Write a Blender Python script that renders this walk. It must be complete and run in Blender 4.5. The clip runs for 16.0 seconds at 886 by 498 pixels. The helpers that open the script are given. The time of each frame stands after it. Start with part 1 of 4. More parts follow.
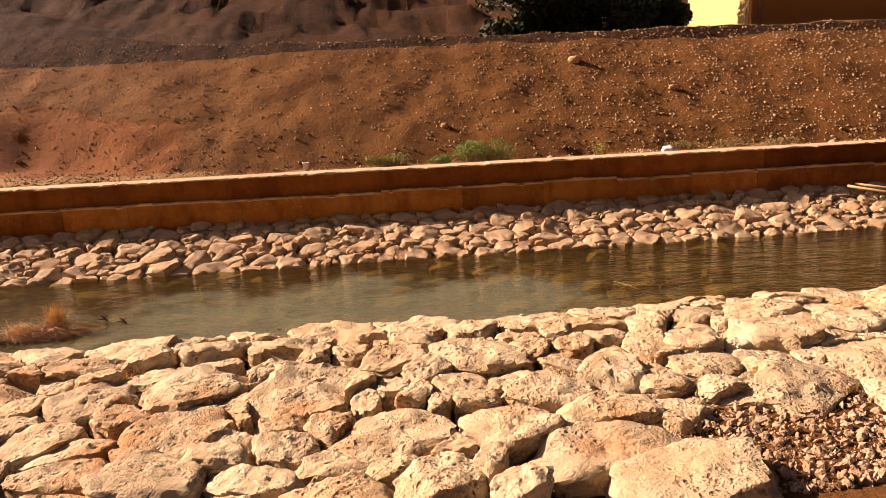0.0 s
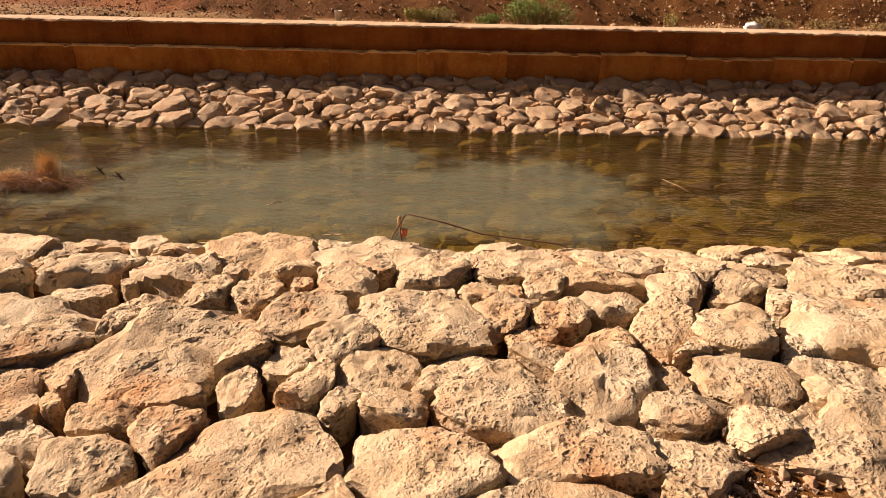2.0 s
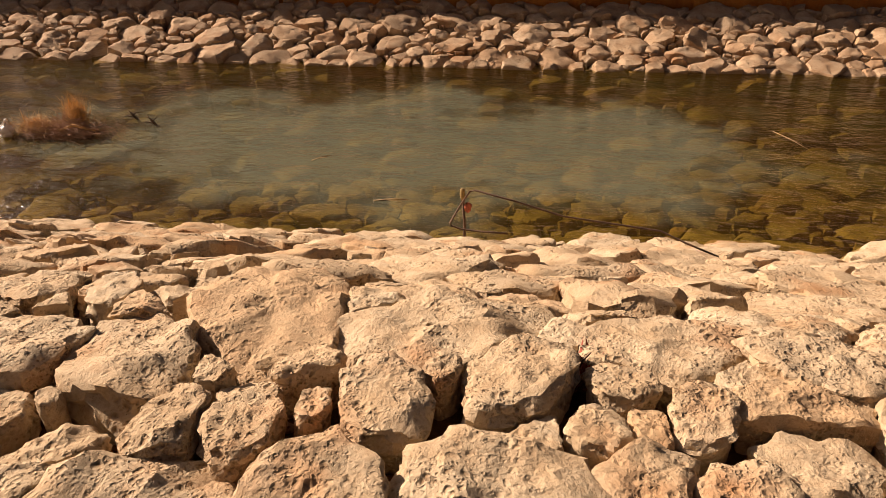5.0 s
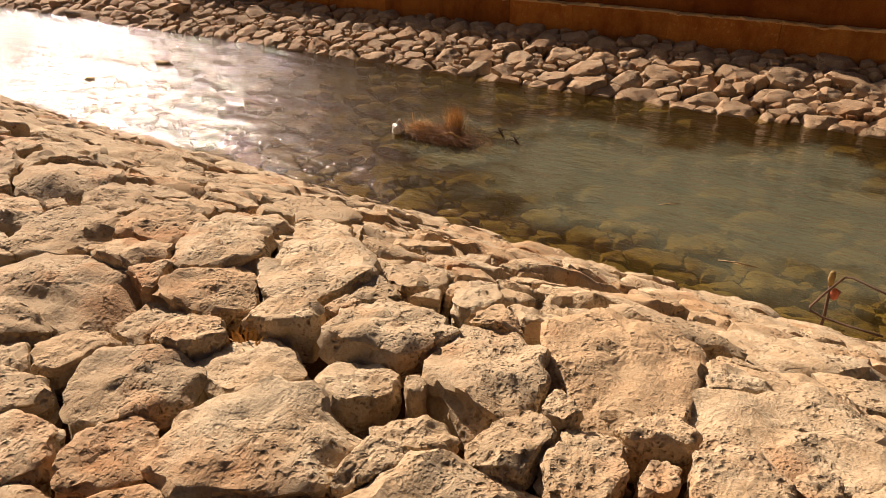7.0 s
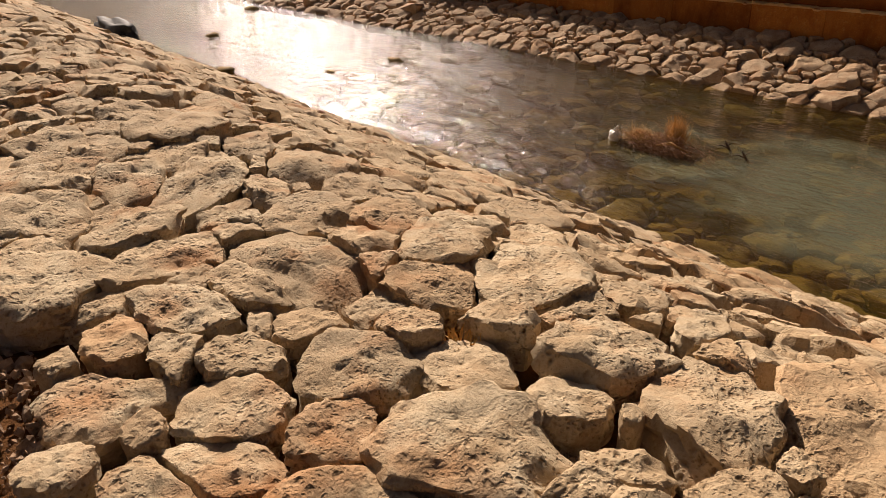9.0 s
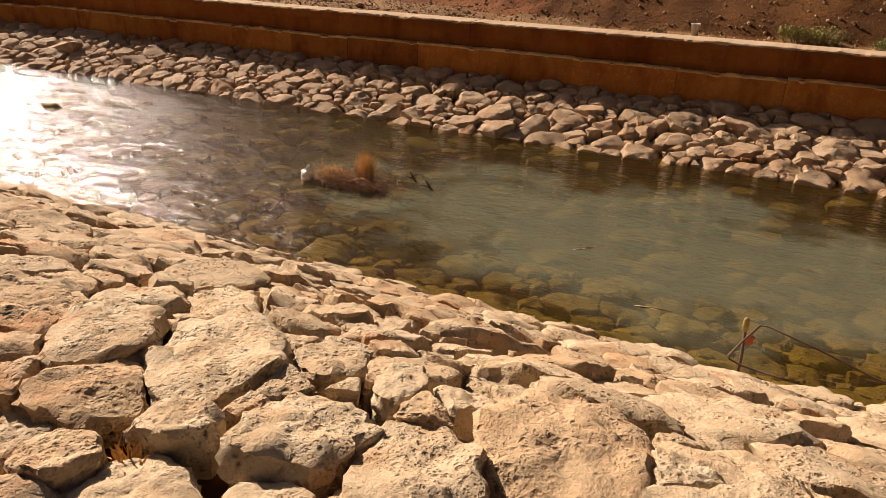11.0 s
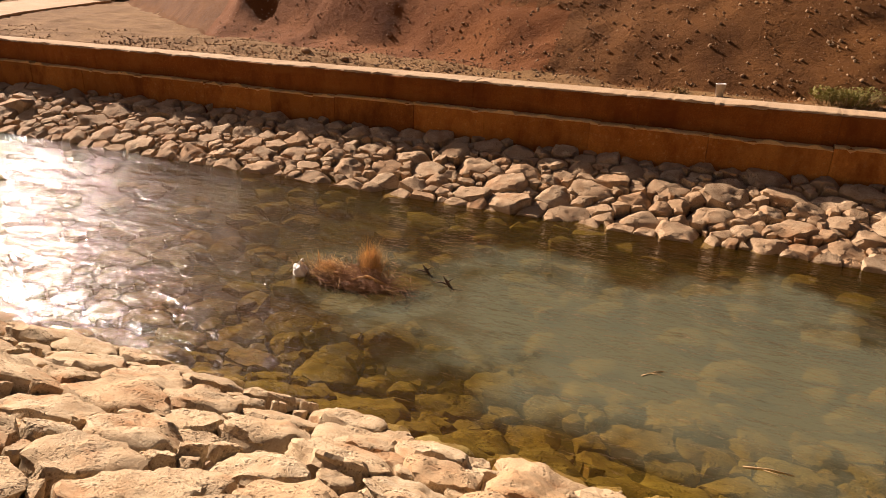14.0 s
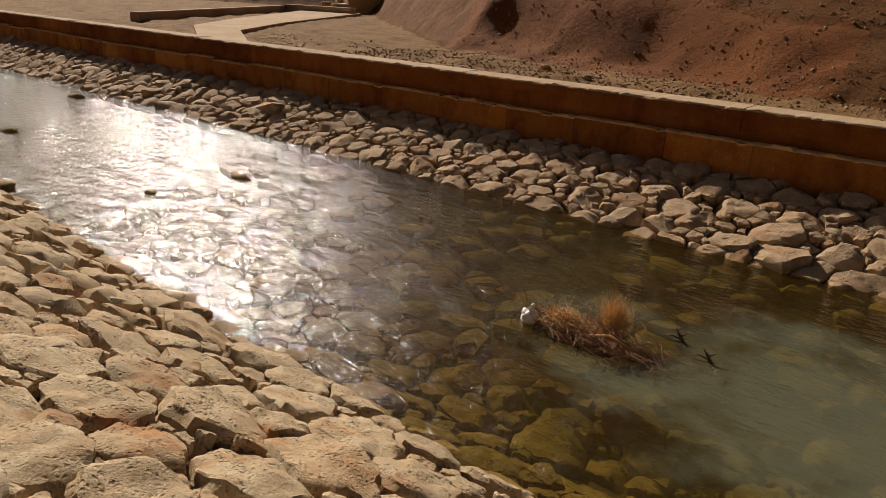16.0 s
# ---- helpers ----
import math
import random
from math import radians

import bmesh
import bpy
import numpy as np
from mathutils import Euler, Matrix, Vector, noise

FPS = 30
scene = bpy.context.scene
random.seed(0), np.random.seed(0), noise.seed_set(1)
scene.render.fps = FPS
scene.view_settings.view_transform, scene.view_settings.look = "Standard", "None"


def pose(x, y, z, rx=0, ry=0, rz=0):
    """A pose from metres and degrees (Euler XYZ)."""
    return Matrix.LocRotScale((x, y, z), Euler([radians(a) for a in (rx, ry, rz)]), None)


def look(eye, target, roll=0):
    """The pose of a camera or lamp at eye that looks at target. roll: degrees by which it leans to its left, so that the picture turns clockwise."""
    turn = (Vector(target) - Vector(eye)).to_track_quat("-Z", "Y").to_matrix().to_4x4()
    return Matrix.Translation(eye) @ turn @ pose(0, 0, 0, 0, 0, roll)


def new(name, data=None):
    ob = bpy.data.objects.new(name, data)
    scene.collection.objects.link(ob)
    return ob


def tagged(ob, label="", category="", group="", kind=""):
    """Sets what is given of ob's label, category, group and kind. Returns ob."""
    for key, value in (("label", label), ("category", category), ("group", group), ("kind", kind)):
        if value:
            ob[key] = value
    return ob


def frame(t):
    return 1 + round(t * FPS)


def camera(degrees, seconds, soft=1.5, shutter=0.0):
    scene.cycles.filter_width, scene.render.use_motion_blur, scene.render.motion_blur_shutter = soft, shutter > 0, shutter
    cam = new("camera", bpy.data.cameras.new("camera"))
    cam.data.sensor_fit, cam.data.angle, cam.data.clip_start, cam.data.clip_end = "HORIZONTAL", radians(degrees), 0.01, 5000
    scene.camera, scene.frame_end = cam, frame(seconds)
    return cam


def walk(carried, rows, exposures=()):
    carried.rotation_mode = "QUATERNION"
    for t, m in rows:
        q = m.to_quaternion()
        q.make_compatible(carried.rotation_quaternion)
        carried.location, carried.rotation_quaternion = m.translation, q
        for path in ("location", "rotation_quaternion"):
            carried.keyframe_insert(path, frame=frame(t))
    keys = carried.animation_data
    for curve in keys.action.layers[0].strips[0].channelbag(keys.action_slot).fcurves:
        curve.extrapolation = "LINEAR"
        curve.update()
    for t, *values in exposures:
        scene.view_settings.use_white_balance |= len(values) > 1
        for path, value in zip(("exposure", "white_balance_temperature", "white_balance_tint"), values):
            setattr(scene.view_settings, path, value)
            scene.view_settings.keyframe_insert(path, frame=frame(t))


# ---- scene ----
cam = camera(65.3, 16.0, soft=0.8)
PATH = [
    (0, (0.01, 0.0, 3.303), (0.243, 2.521, 2.709), -2.6),
    (0.5, (0.099, 0.343, 3.258), (0.426, 2.801, 2.477), 3.5),
    (1, (0.28, 0.581, 3.286), (0.382, 3.052, 2.486), 1.6),
    (1.5, (0.499, 0.854, 3.284), (0.645, 3.289, 2.384), 2.5),
    (2, (0.517, 1.137, 3.242), (0.549, 3.502, 2.162), 1.2),
    (2.5, (0.495, 1.434, 3.245), (0.437, 3.795, 2.155), -0.9),
    (3, (0.426, 1.778, 3.202), (0.133, 4.069, 2.007), 1.3),
    (3.2, (0.393, 1.916, 3.197), (0.0, 4.206, 2.028), 2.5),
    (5.3, (0.419, 2.384, 3.177), (0.251, 4.603, 1.832), -0.3),
    (5.5, (0.395, 2.393, 3.175), (0.053, 4.61, 1.859), -1.1),
    (6, (0.298, 2.383, 3.19), (-0.391, 4.566, 1.958), -1.5),
    (6.5, (0.25, 2.387, 3.188), (-0.759, 4.447, 1.964), -0.1),
    (7, (0.212, 2.387, 3.185), (-1.062, 4.298, 1.964), -0.7),
    (7.5, (0.208, 2.391, 3.186), (-1.206, 4.207, 1.979), -0.6),
    (8, (0.194, 2.389, 3.188), (-1.27, 4.166, 1.982), -0.6),
    (8.5, (0.156, 2.388, 3.188), (-1.446, 4.036, 1.971), -2.3),
    (9, (0.109, 2.366, 3.194), (-1.706, 3.792, 1.997), -2.8),
    (9.5, (0.109, 2.369, 3.194), (-1.716, 3.774, 1.989), -2.6),
    (10, (0.127, 2.413, 3.19), (-1.299, 4.256, 2.037), 0.8),
    (10.2, (0.131, 2.422, 3.192), (-1.088, 4.419, 2.057), 1.4),
    (12.3, (-0.484, 3.195, 3.224), (-1.19, 4.869, 2.389), 0.4),
    (12.5, (-0.606, 3.275, 3.226), (-1.295, 4.952, 2.381), -0.2),
    (13, (-0.871, 3.474, 3.221), (-1.636, 5.093, 2.329), 1.2),
    (13.5, (-1.136, 3.707, 3.288), (-1.922, 5.387, 2.541), 0.5),
    (14, (-1.257, 3.873, 3.299), (-1.976, 5.586, 2.559), 1.7),
    (14.5, (-1.554, 4.065, 3.212), (-2.267, 5.765, 2.438), -0.4),
    (15, (-1.759, 4.262, 3.173), (-2.517, 5.938, 2.388), 0.7),
    (15.5, (-2.018, 4.529, 3.128), (-3.093, 6.079, 2.466), 3.7),
    (16, (-2.198, 4.633, 3.161), (-3.413, 6.053, 2.447), 1.8),
]
walk(cam, [(t, look(eye, target, roll)) for t, eye, target, roll in PATH], exposures=[(0, 1.24, 7350, 34), (3, 0.9, 6900, 27), (5.5, 0.72, 6900, 27), (7, 0.68, 6700, 23), (9.5, 0.42, 6500, 21), (12.5, 1.02, 6650, 24), (13.5, 0.88, 6700, 25), (14.5, 1.06, 6800, 26), (15, 1.18, 6800, 26), (15.6, 1.2, 6400, 18), (16, 0.05, 6200, 14)])

# ---- light ----
SUN_LEFT, SUN_UP = 65.5, 30.0
world = bpy.data.worlds.new("world")
scene.world = world
world.use_nodes = True
wt = world.node_tree
sky = wt.nodes.new("ShaderNodeTexSky")
sky.sky_type = "NISHITA"
sky.sun_disc = False
sky.sun_elevation = radians(SUN_UP)
sky.sun_rotation = radians(-SUN_LEFT)
sky.air_density = 0.6
sky.dust_density = 8.0
sky.ozone_density = 0.4
wt.links.new(sky.outputs["Color"], wt.nodes["Background"].inputs["Color"])
wt.nodes["Background"].inputs["Strength"].default_value = 0.020
sun = new("sun", bpy.data.lights.new("sun", "SUN"))
sun.data.energy, sun.data.angle, sun.data.color = 5.0, radians(0.6), (1.0, 0.87, 0.68)
toward = Vector((-math.sin(radians(SUN_LEFT)) * math.cos(radians(SUN_UP)), math.cos(radians(SUN_LEFT)) * math.cos(radians(SUN_UP)), math.sin(radians(SUN_UP))))
sun.matrix_basis = look(toward * 50, (0, 0, 0))


# ---- materials ----
def material(name):
    m = bpy.data.materials.new(name)
    m.use_nodes = True
    nt = m.node_tree
    return m, nt, nt.nodes["Principled BSDF"]


def node(nt, kind, **values):
    n = nt.nodes.new(kind)
    for key, value in values.items():
        n.inputs[key].default_value = value
    return n


def noise_tex(nt, vector, scale, detail=6.0, rough=0.6):
    n = node(nt, "ShaderNodeTexNoise", Scale=scale, Detail=detail, Roughness=rough)
    nt.links.new(vector, n.inputs["Vector"])
    return n.outputs["Fac"]


def ramp(nt, fac, stops):
    r = nt.nodes.new("ShaderNodeValToRGB")
    while len(r.color_ramp.elements) < len(stops):
        r.color_ramp.elements.new(0.5)
    for e, (place, c) in zip(r.color_ramp.elements, stops):
        e.position, e.color = place, (*c, 1)
    nt.links.new(fac, r.inputs["Fac"])
    return r.outputs["Color"]


def mix(nt, fac, a, b, blend="MIX"):
    n = nt.nodes.new("ShaderNodeMix")
    n.data_type, n.blend_type = "RGBA", blend
    for socket, value in ((n.inputs[0], fac), (n.inputs[6], a), (n.inputs[7], b)):
        if isinstance(value, (int, float)):
            socket.default_value = value
        elif isinstance(value, tuple):
            socket.default_value = (*value, 1)
        else:
            nt.links.new(value, socket)
    return n.outputs[2]


def bump(nt, height, strength, distance, normal=None):
    b = node(nt, "ShaderNodeBump", Strength=strength, Distance=distance)
    nt.links.new(height, b.inputs["Height"])
    if normal:
        nt.links.new(normal, b.inputs["Normal"])
    return b.outputs["Normal"]


def place_vector(nt):
    """World position, so that the grain keeps its real size on every piece."""
    g = nt.nodes.new("ShaderNodeNewGeometry")
    return g.outputs["Position"]


def pit_field(nt, p, scale):
    """Distance from the middle of scattered pits, with wavering rims."""
    warp = node(nt, "ShaderNodeTexNoise", Scale=scale * 0.9, Detail=2.0)
    nt.links.new(p, warp.inputs["Vector"])
    push = nt.nodes.new("ShaderNodeVectorMath")
    push.operation = "MULTIPLY_ADD"
    nt.links.new(warp.outputs["Color"], push.inputs[0])
    push.inputs[1].default_value = (0.9 / scale,) * 3
    nt.links.new(p, push.inputs[2])
    cells = node(nt, "ShaderNodeTexVoronoi", Scale=scale)
    nt.links.new(push.outputs[0], cells.inputs["Vector"])
    return cells.outputs["Distance"]


def stone_material(name, light, dark, stain, random_socket):
    """Pitted limestone: pale faces, brown pits in patches with their shade coloured in, rusty stains, one tone for each
    stone.
    """
    m, nt, b = material(name)
    p = place_vector(nt)
    if random_socket == "object":
        rnd = nt.nodes.new("ShaderNodeObjectInfo").outputs["Random"]
    else:
        rnd = nt.nodes.new("ShaderNodeNewGeometry").outputs["Random Per Island"]
    grain = noise_tex(nt, p, 70, 5, 0.7)
    blot = noise_tex(nt, p, 5.5, 5, 0.65)
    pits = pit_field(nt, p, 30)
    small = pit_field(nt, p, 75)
    patch = ramp(nt, noise_tex(nt, p, 4.5, 4, 0.6), [(0.40, (0.1, 0.1, 0.1)), (0.58, (1, 1, 1))])
    tone = ramp(nt, rnd, [(0.0, tuple(0.78 * v for v in light)), (0.35, light), (0.6, (light[0] * 1.05, light[1] * 1.1, light[2] * 1.15)), (0.8, tuple(min(1, 1.13 * v) for v in light)), (1.0, (light[0] * 0.97, light[1] * 0.80, light[2] * 0.66))])
    c = mix(nt, ramp(nt, blot, [(0.42, (0, 0, 0)), (0.62, (1, 1, 1))]), tone, dark)
    c = mix(nt, ramp(nt, noise_tex(nt, p, 2.3, 4, 0.6), [(0.55, (0, 0, 0)), (0.72, (0.85, 0.85, 0.85))]), c, stain)
    # brown of the pits, made darker to hold the shade inside them
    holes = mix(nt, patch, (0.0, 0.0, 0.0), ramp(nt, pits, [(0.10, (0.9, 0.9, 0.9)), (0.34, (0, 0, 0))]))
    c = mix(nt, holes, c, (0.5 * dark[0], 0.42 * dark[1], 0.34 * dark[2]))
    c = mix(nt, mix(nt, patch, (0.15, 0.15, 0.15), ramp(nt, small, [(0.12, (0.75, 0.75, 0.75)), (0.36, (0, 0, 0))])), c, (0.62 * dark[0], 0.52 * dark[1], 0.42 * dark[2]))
    c = mix(nt, 0.4, c, ramp(nt, grain, [(0.3, (0.56, 0.42, 0.27)), (0.55, (1, 1, 1))]), "MULTIPLY")
    nt.links.new(c, b.inputs["Base Color"])
    b.inputs["Roughness"].default_value = 0.9
    b.inputs["Specular IOR Level"].default_value = 0.25
    n1 = bump(nt, noise_tex(nt, p, 9, 6, 0.6), 0.9, 0.02)
    n1 = bump(nt, grain, 0.8, 0.009, n1)
    n1 = bump(nt, mix(nt, patch, (1.0, 1.0, 1.0), ramp(nt, pits, [(0.06, (0, 0, 0)), (0.42, (1, 1, 1))])), 1.0, 0.012, n1)
    n1 = bump(nt, mix(nt, patch, (1.0, 1.0, 1.0), ramp(nt, small, [(0.06, (0, 0, 0)), (0.42, (1, 1, 1))])), 1.0, 0.005, n1)
    nt.links.new(n1, b.inputs["Normal"])
    return m


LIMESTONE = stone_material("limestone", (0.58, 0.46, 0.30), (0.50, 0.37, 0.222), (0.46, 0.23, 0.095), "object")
# far bank: browner stone, also darkened in its colour for the grazing sun there
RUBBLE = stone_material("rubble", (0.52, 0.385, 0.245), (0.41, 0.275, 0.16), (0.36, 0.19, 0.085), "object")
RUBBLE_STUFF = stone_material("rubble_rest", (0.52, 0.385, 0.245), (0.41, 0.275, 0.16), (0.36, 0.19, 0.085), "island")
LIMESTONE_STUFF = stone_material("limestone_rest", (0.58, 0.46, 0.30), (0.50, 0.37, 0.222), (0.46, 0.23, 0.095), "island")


def earth_material(name, a, b_, c_, scale=3.0, relief=0.05):
    m, nt, b = material(name)
    p = place_vector(nt)
    c = mix(nt, ramp(nt, noise_tex(nt, p, scale * 0.3, 6, 0.65), [(0.35, (0, 0, 0)), (0.65, (1, 1, 1))]), a, b_)
    c = mix(nt, ramp(nt, noise_tex(nt, p, scale * 9, 5, 0.7), [(0.55, (0, 0, 0)), (0.72, (0.8, 0.8, 0.8))]), c, c_)
    c = mix(nt, 0.5, c, ramp(nt, noise_tex(nt, p, scale * 25, 4, 0.7), [(0.3, (0.35, 0.35, 0.35)), (0.7, (1, 1, 1))]), "MULTIPLY")
    nt.links.new(c, b.inputs["Base Color"])
    b.inputs["Roughness"].default_value = 0.95
    b.inputs["Specular IOR Level"].default_value = 0.15
    n1 = bump(nt, noise_tex(nt, p, scale * 2, 9, 0.7), 1.0, relief)
    nt.links.new(bump(nt, noise_tex(nt, p, scale * 14, 5, 0.7), 0.8, relief * 0.3, n1), b.inputs["Normal"])
    return m


EARTH = earth_material("earth", (0.225, 0.094, 0.024), (0.145, 0.057, 0.013), (0.33, 0.165, 0.058), 3.0, 0.07)
FRESH_CUT = earth_material("fresh_cut", (0.25, 0.088, 0.020), (0.17, 0.055, 0.012), (0.31, 0.14, 0.045), 2.0, 0.06)
DRY_STRIP = earth_material("dry_strip", (0.33, 0.19, 0.075), (0.22, 0.115, 0.04), (0.45, 0.30, 0.15), 4.0, 0.05)
PALE_PEBBLE = stone_material("pale_pebble", (0.56, 0.40, 0.24), (0.42, 0.27, 0.145), (0.40, 0.20, 0.09), "island")
# pale worn ledge, coloured brighter and warmer in place of sun on it
LIT_EDGE = earth_material("worn_lit_cement", (0.86, 0.55, 0.24), (0.66, 0.36, 0.12), (0.88, 0.62, 0.32), 3.0, 0.01)
DUST = earth_material("dusty_cement", (0.62, 0.46, 0.30), (0.50, 0.34, 0.20), (0.66, 0.52, 0.36), 3.0, 0.01)
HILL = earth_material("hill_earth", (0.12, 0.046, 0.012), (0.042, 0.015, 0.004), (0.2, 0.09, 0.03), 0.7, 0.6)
GRAVEL = stone_material("gravel", (0.50, 0.36, 0.24), (0.38, 0.25, 0.155), (0.36, 0.18, 0.095), "island")
WET_STONE = stone_material("wet_stone", (0.31, 0.225, 0.062), (0.21, 0.145, 0.03), (0.18, 0.095, 0.02), "island")


def ellipse_mask(nt, p, centre, radii, ragged):
    """One inside an uneven ellipse on the ground, fading to zero outside."""
    scaled = nt.nodes.new("ShaderNodeMapping")
    scaled.inputs["Scale"].default_value = (1 / radii[0], 1 / radii[1], 0.0)
    scaled.inputs["Location"].default_value = (-centre[0] / radii[0], -centre[1] / radii[1], 0.0)
    nt.links.new(p, scaled.inputs["Vector"])
    size = nt.nodes.new("ShaderNodeVectorMath")
    size.operation = "LENGTH"
    nt.links.new(scaled.outputs["Vector"], size.inputs[0])
    wob = node(nt, "ShaderNodeMath")
    wob.operation = "MULTIPLY_ADD"
    nt.links.new(noise_tex(nt, p, 0.7, 5, 0.6), wob.inputs[0])
    wob.inputs[1].default_value = ragged * 2
    nt.links.new(size.outputs["Value"], wob.inputs[2])
    out = nt.nodes.new("ShaderNodeMapRange")
    out.interpolation_type = "SMOOTHSTEP"
    for key, value in (("From Min", 0.55 + ragged), ("From Max", 1.05 + ragged), ("To Min", 1.0), ("To Max", 0.0)):
        out.inputs[key].default_value = value
    nt.links.new(wob.outputs[0], out.inputs["Value"])
    return out.outputs["Result"]


BED = earth_material("stream_bed", (0.12, 0.085, 0.02), (0.07, 0.05, 0.011), (0.16, 0.115, 0.035), 2.0)
def wall_material(name, a, b_, c_):
    """Ochre render gone rusty: long level bands, damp patches and run-off streaks."""
    m = earth_material(name, a, b_, c_, 1.6, 0.012)
    nt = m.node_tree
    b = nt.nodes["Principled BSDF"]
    base = b.inputs["Base Color"].links[0].from_socket
    p = place_vector(nt)
    run = nt.nodes.new("ShaderNodeMapping")
    run.inputs["Scale"].default_value = (2.0, 2.0, 1.1)
    nt.links.new(p, run.inputs["Vector"])
    band = nt.nodes.new("ShaderNodeMapping")
    band.inputs["Scale"].default_value = (1.2, 1.2, 4.0)
    nt.links.new(p, band.inputs["Vector"])
    c = mix(nt, ramp(nt, noise_tex(nt, run.outputs["Vector"], 1.0, 5, 0.65), [(0.46, (0, 0, 0)), (0.66, (0.75, 0.75, 0.75))]), base, (0.19, 0.048, 0.009))
    c = mix(nt, ramp(nt, noise_tex(nt, band.outputs["Vector"], 1.0, 5, 0.6), [(0.52, (0, 0, 0)), (0.7, (0.3, 0.3, 0.3))]), c, (0.46, 0.20, 0.045))
    each = nt.nodes.new("ShaderNodeObjectInfo").outputs["Random"]
    c = mix(nt, 1.0, c, ramp(nt, each, [(0.0, (0.66, 0.62, 0.60)), (0.5, (0.9, 0.9, 0.9)), (1.0, (1.12, 1.15, 1.2))]), "MULTIPLY")
    nt.links.new(c, b.inputs["Base Color"])
    return m


WALL = wall_material("rusty_render", (0.44, 0.145, 0.025), (0.31, 0.09, 0.014), (0.48, 0.2, 0.05))
WALL_LOW = wall_material("ochre_render", (0.60, 0.235, 0.044), (0.41, 0.135, 0.022), (0.62, 0.31, 0.09))


def water_material():
    m, nt, b = material("water")
    nt.nodes.remove(b)
    p = place_vector(nt)
    stretch = nt.nodes.new("ShaderNodeMapping")
    stretch.inputs["Scale"].default_value = (0.5, 1.0, 1.0)
    nt.links.new(p, stretch.inputs["Vector"])
    v = stretch.outputs["Vector"]
    n1 = bump(nt, noise_tex(nt, v, 3.0, 3, 0.55), 0.7, 0.10)
    n2 = bump(nt, noise_tex(nt, v, 9, 4, 0.6), 0.9, 0.034, n1)
    n2 = bump(nt, noise_tex(nt, v, 24, 3, 0.6), 0.8, 0.011, n2)
    gloss = node(nt, "ShaderNodeBsdfGlossy", Roughness=0.08)
    clear = node(nt, "ShaderNodeBsdfTransparent")
    clear.inputs["Color"].default_value = (0.84, 0.75, 0.37, 1)
    murk = node(nt, "ShaderNodeBsdfDiffuse")
    cloud = ellipse_mask(nt, p, (-0.7, 10.1), (5.1, 2.1), 0.9)
    algae = ramp(nt, noise_tex(nt, v, 0.9, 6, 0.7), [(0.38, (0.036, 0.017, 0.002)), (0.5, (0.038, 0.023, 0.0025)), (0.64, (0.050, 0.037, 0.004))])
    nt.links.new(mix(nt, cloud, algae, (0.124, 0.13, 0.082)), murk.inputs["Color"])
    haze = nt.nodes.new("ShaderNodeMapRange")
    haze.inputs["To Min"].default_value, haze.inputs["To Max"].default_value = 0.70, 0.80
    wisps = noise_tex(nt, v, 1.3, 5, 0.65)
    nt.links.new(mix(nt, ramp(nt, wisps, [(0.38, (0.35, 0.35, 0.35)), (0.62, (1, 1, 1))]), (0.0, 0.0, 0.0), cloud), haze.inputs["Value"])
    # shallow water along both banks holds less murk
    across = nt.nodes.new("ShaderNodeSeparateXYZ")
    nt.links.new(p, across.inputs["Vector"])
    deep = None
    for edge, full in ((7.9, 9.1), (13.4, 12.3)):
        side = nt.nodes.new("ShaderNodeMapRange")
        for key, value in (("From Min", edge), ("From Max", full), ("To Min", 0.65), ("To Max", 1.0)):
            side.inputs[key].default_value = value
        nt.links.new(across.outputs["Y"], side.inputs["Value"])
        times = node(nt, "ShaderNodeMath")
        times.operation = "MULTIPLY"
        nt.links.new(deep or haze.outputs["Result"], times.inputs[0])
        nt.links.new(side.outputs["Result"], times.inputs[1])
        deep = times.outputs[0]
    body = nt.nodes.new("ShaderNodeMixShader")
    nt.links.new(deep, body.inputs[0])
    nt.links.new(clear.outputs[0], body.inputs[1])
    nt.links.new(murk.outputs[0], body.inputs[2])
    fres = node(nt, "ShaderNodeFresnel", IOR=1.33)
    nt.links.new(n2, gloss.inputs["Normal"])
    nt.links.new(n2, fres.inputs["Normal"])
    mx = nt.nodes.new("ShaderNodeMixShader")
    nt.links.new(fres.outputs["Fac"], mx.inputs[0])
    nt.links.new(body.outputs[0], mx.inputs[1])
    nt.links.new(gloss.outputs[0], mx.inputs[2])
    nt.links.new(mx.outputs[0], nt.nodes["Material Output"].inputs["Surface"])
    return m


WATER = water_material()


# ---- ground ----
NEAR_EDGE, FAR_EDGE = 7.87, 13.33
CREST_Y, BANK_Z, SLOPE = 4.1, 1.95, 0.5
BED_Z = -0.52


def near_z(y):
    """Top of the near bank."""
    if y < CREST_Y - 0.5:
        return BANK_Z
    if y < CREST_Y + 0.3:
        k = (y - CREST_Y + 0.5) / 0.8
        return BANK_Z - 0.5 * k * k * 0.8 * SLOPE
    return max(BED_Z, SLOPE * (NEAR_EDGE - y))


def far_z(y):
    """Top of the far bank, up to the wall."""
    return max(BED_Z, min(0.31 * (y - FAR_EDGE), 0.60))


def ease(k):
    k = min(1.0, max(0.0, k))
    return k * k * (3 - 2 * k)


def foot_y(x):
    """Where the embankment rises from the flat strip behind the wall."""
    return 17.3 + 0.25 * noise.noise((x * 0.4, 3.1, 0)) + 0.27 * max(0.0, min(11.0, -3.5 - x)) + 0.76 * max(0.0, min(20.0, -15.5 - x))


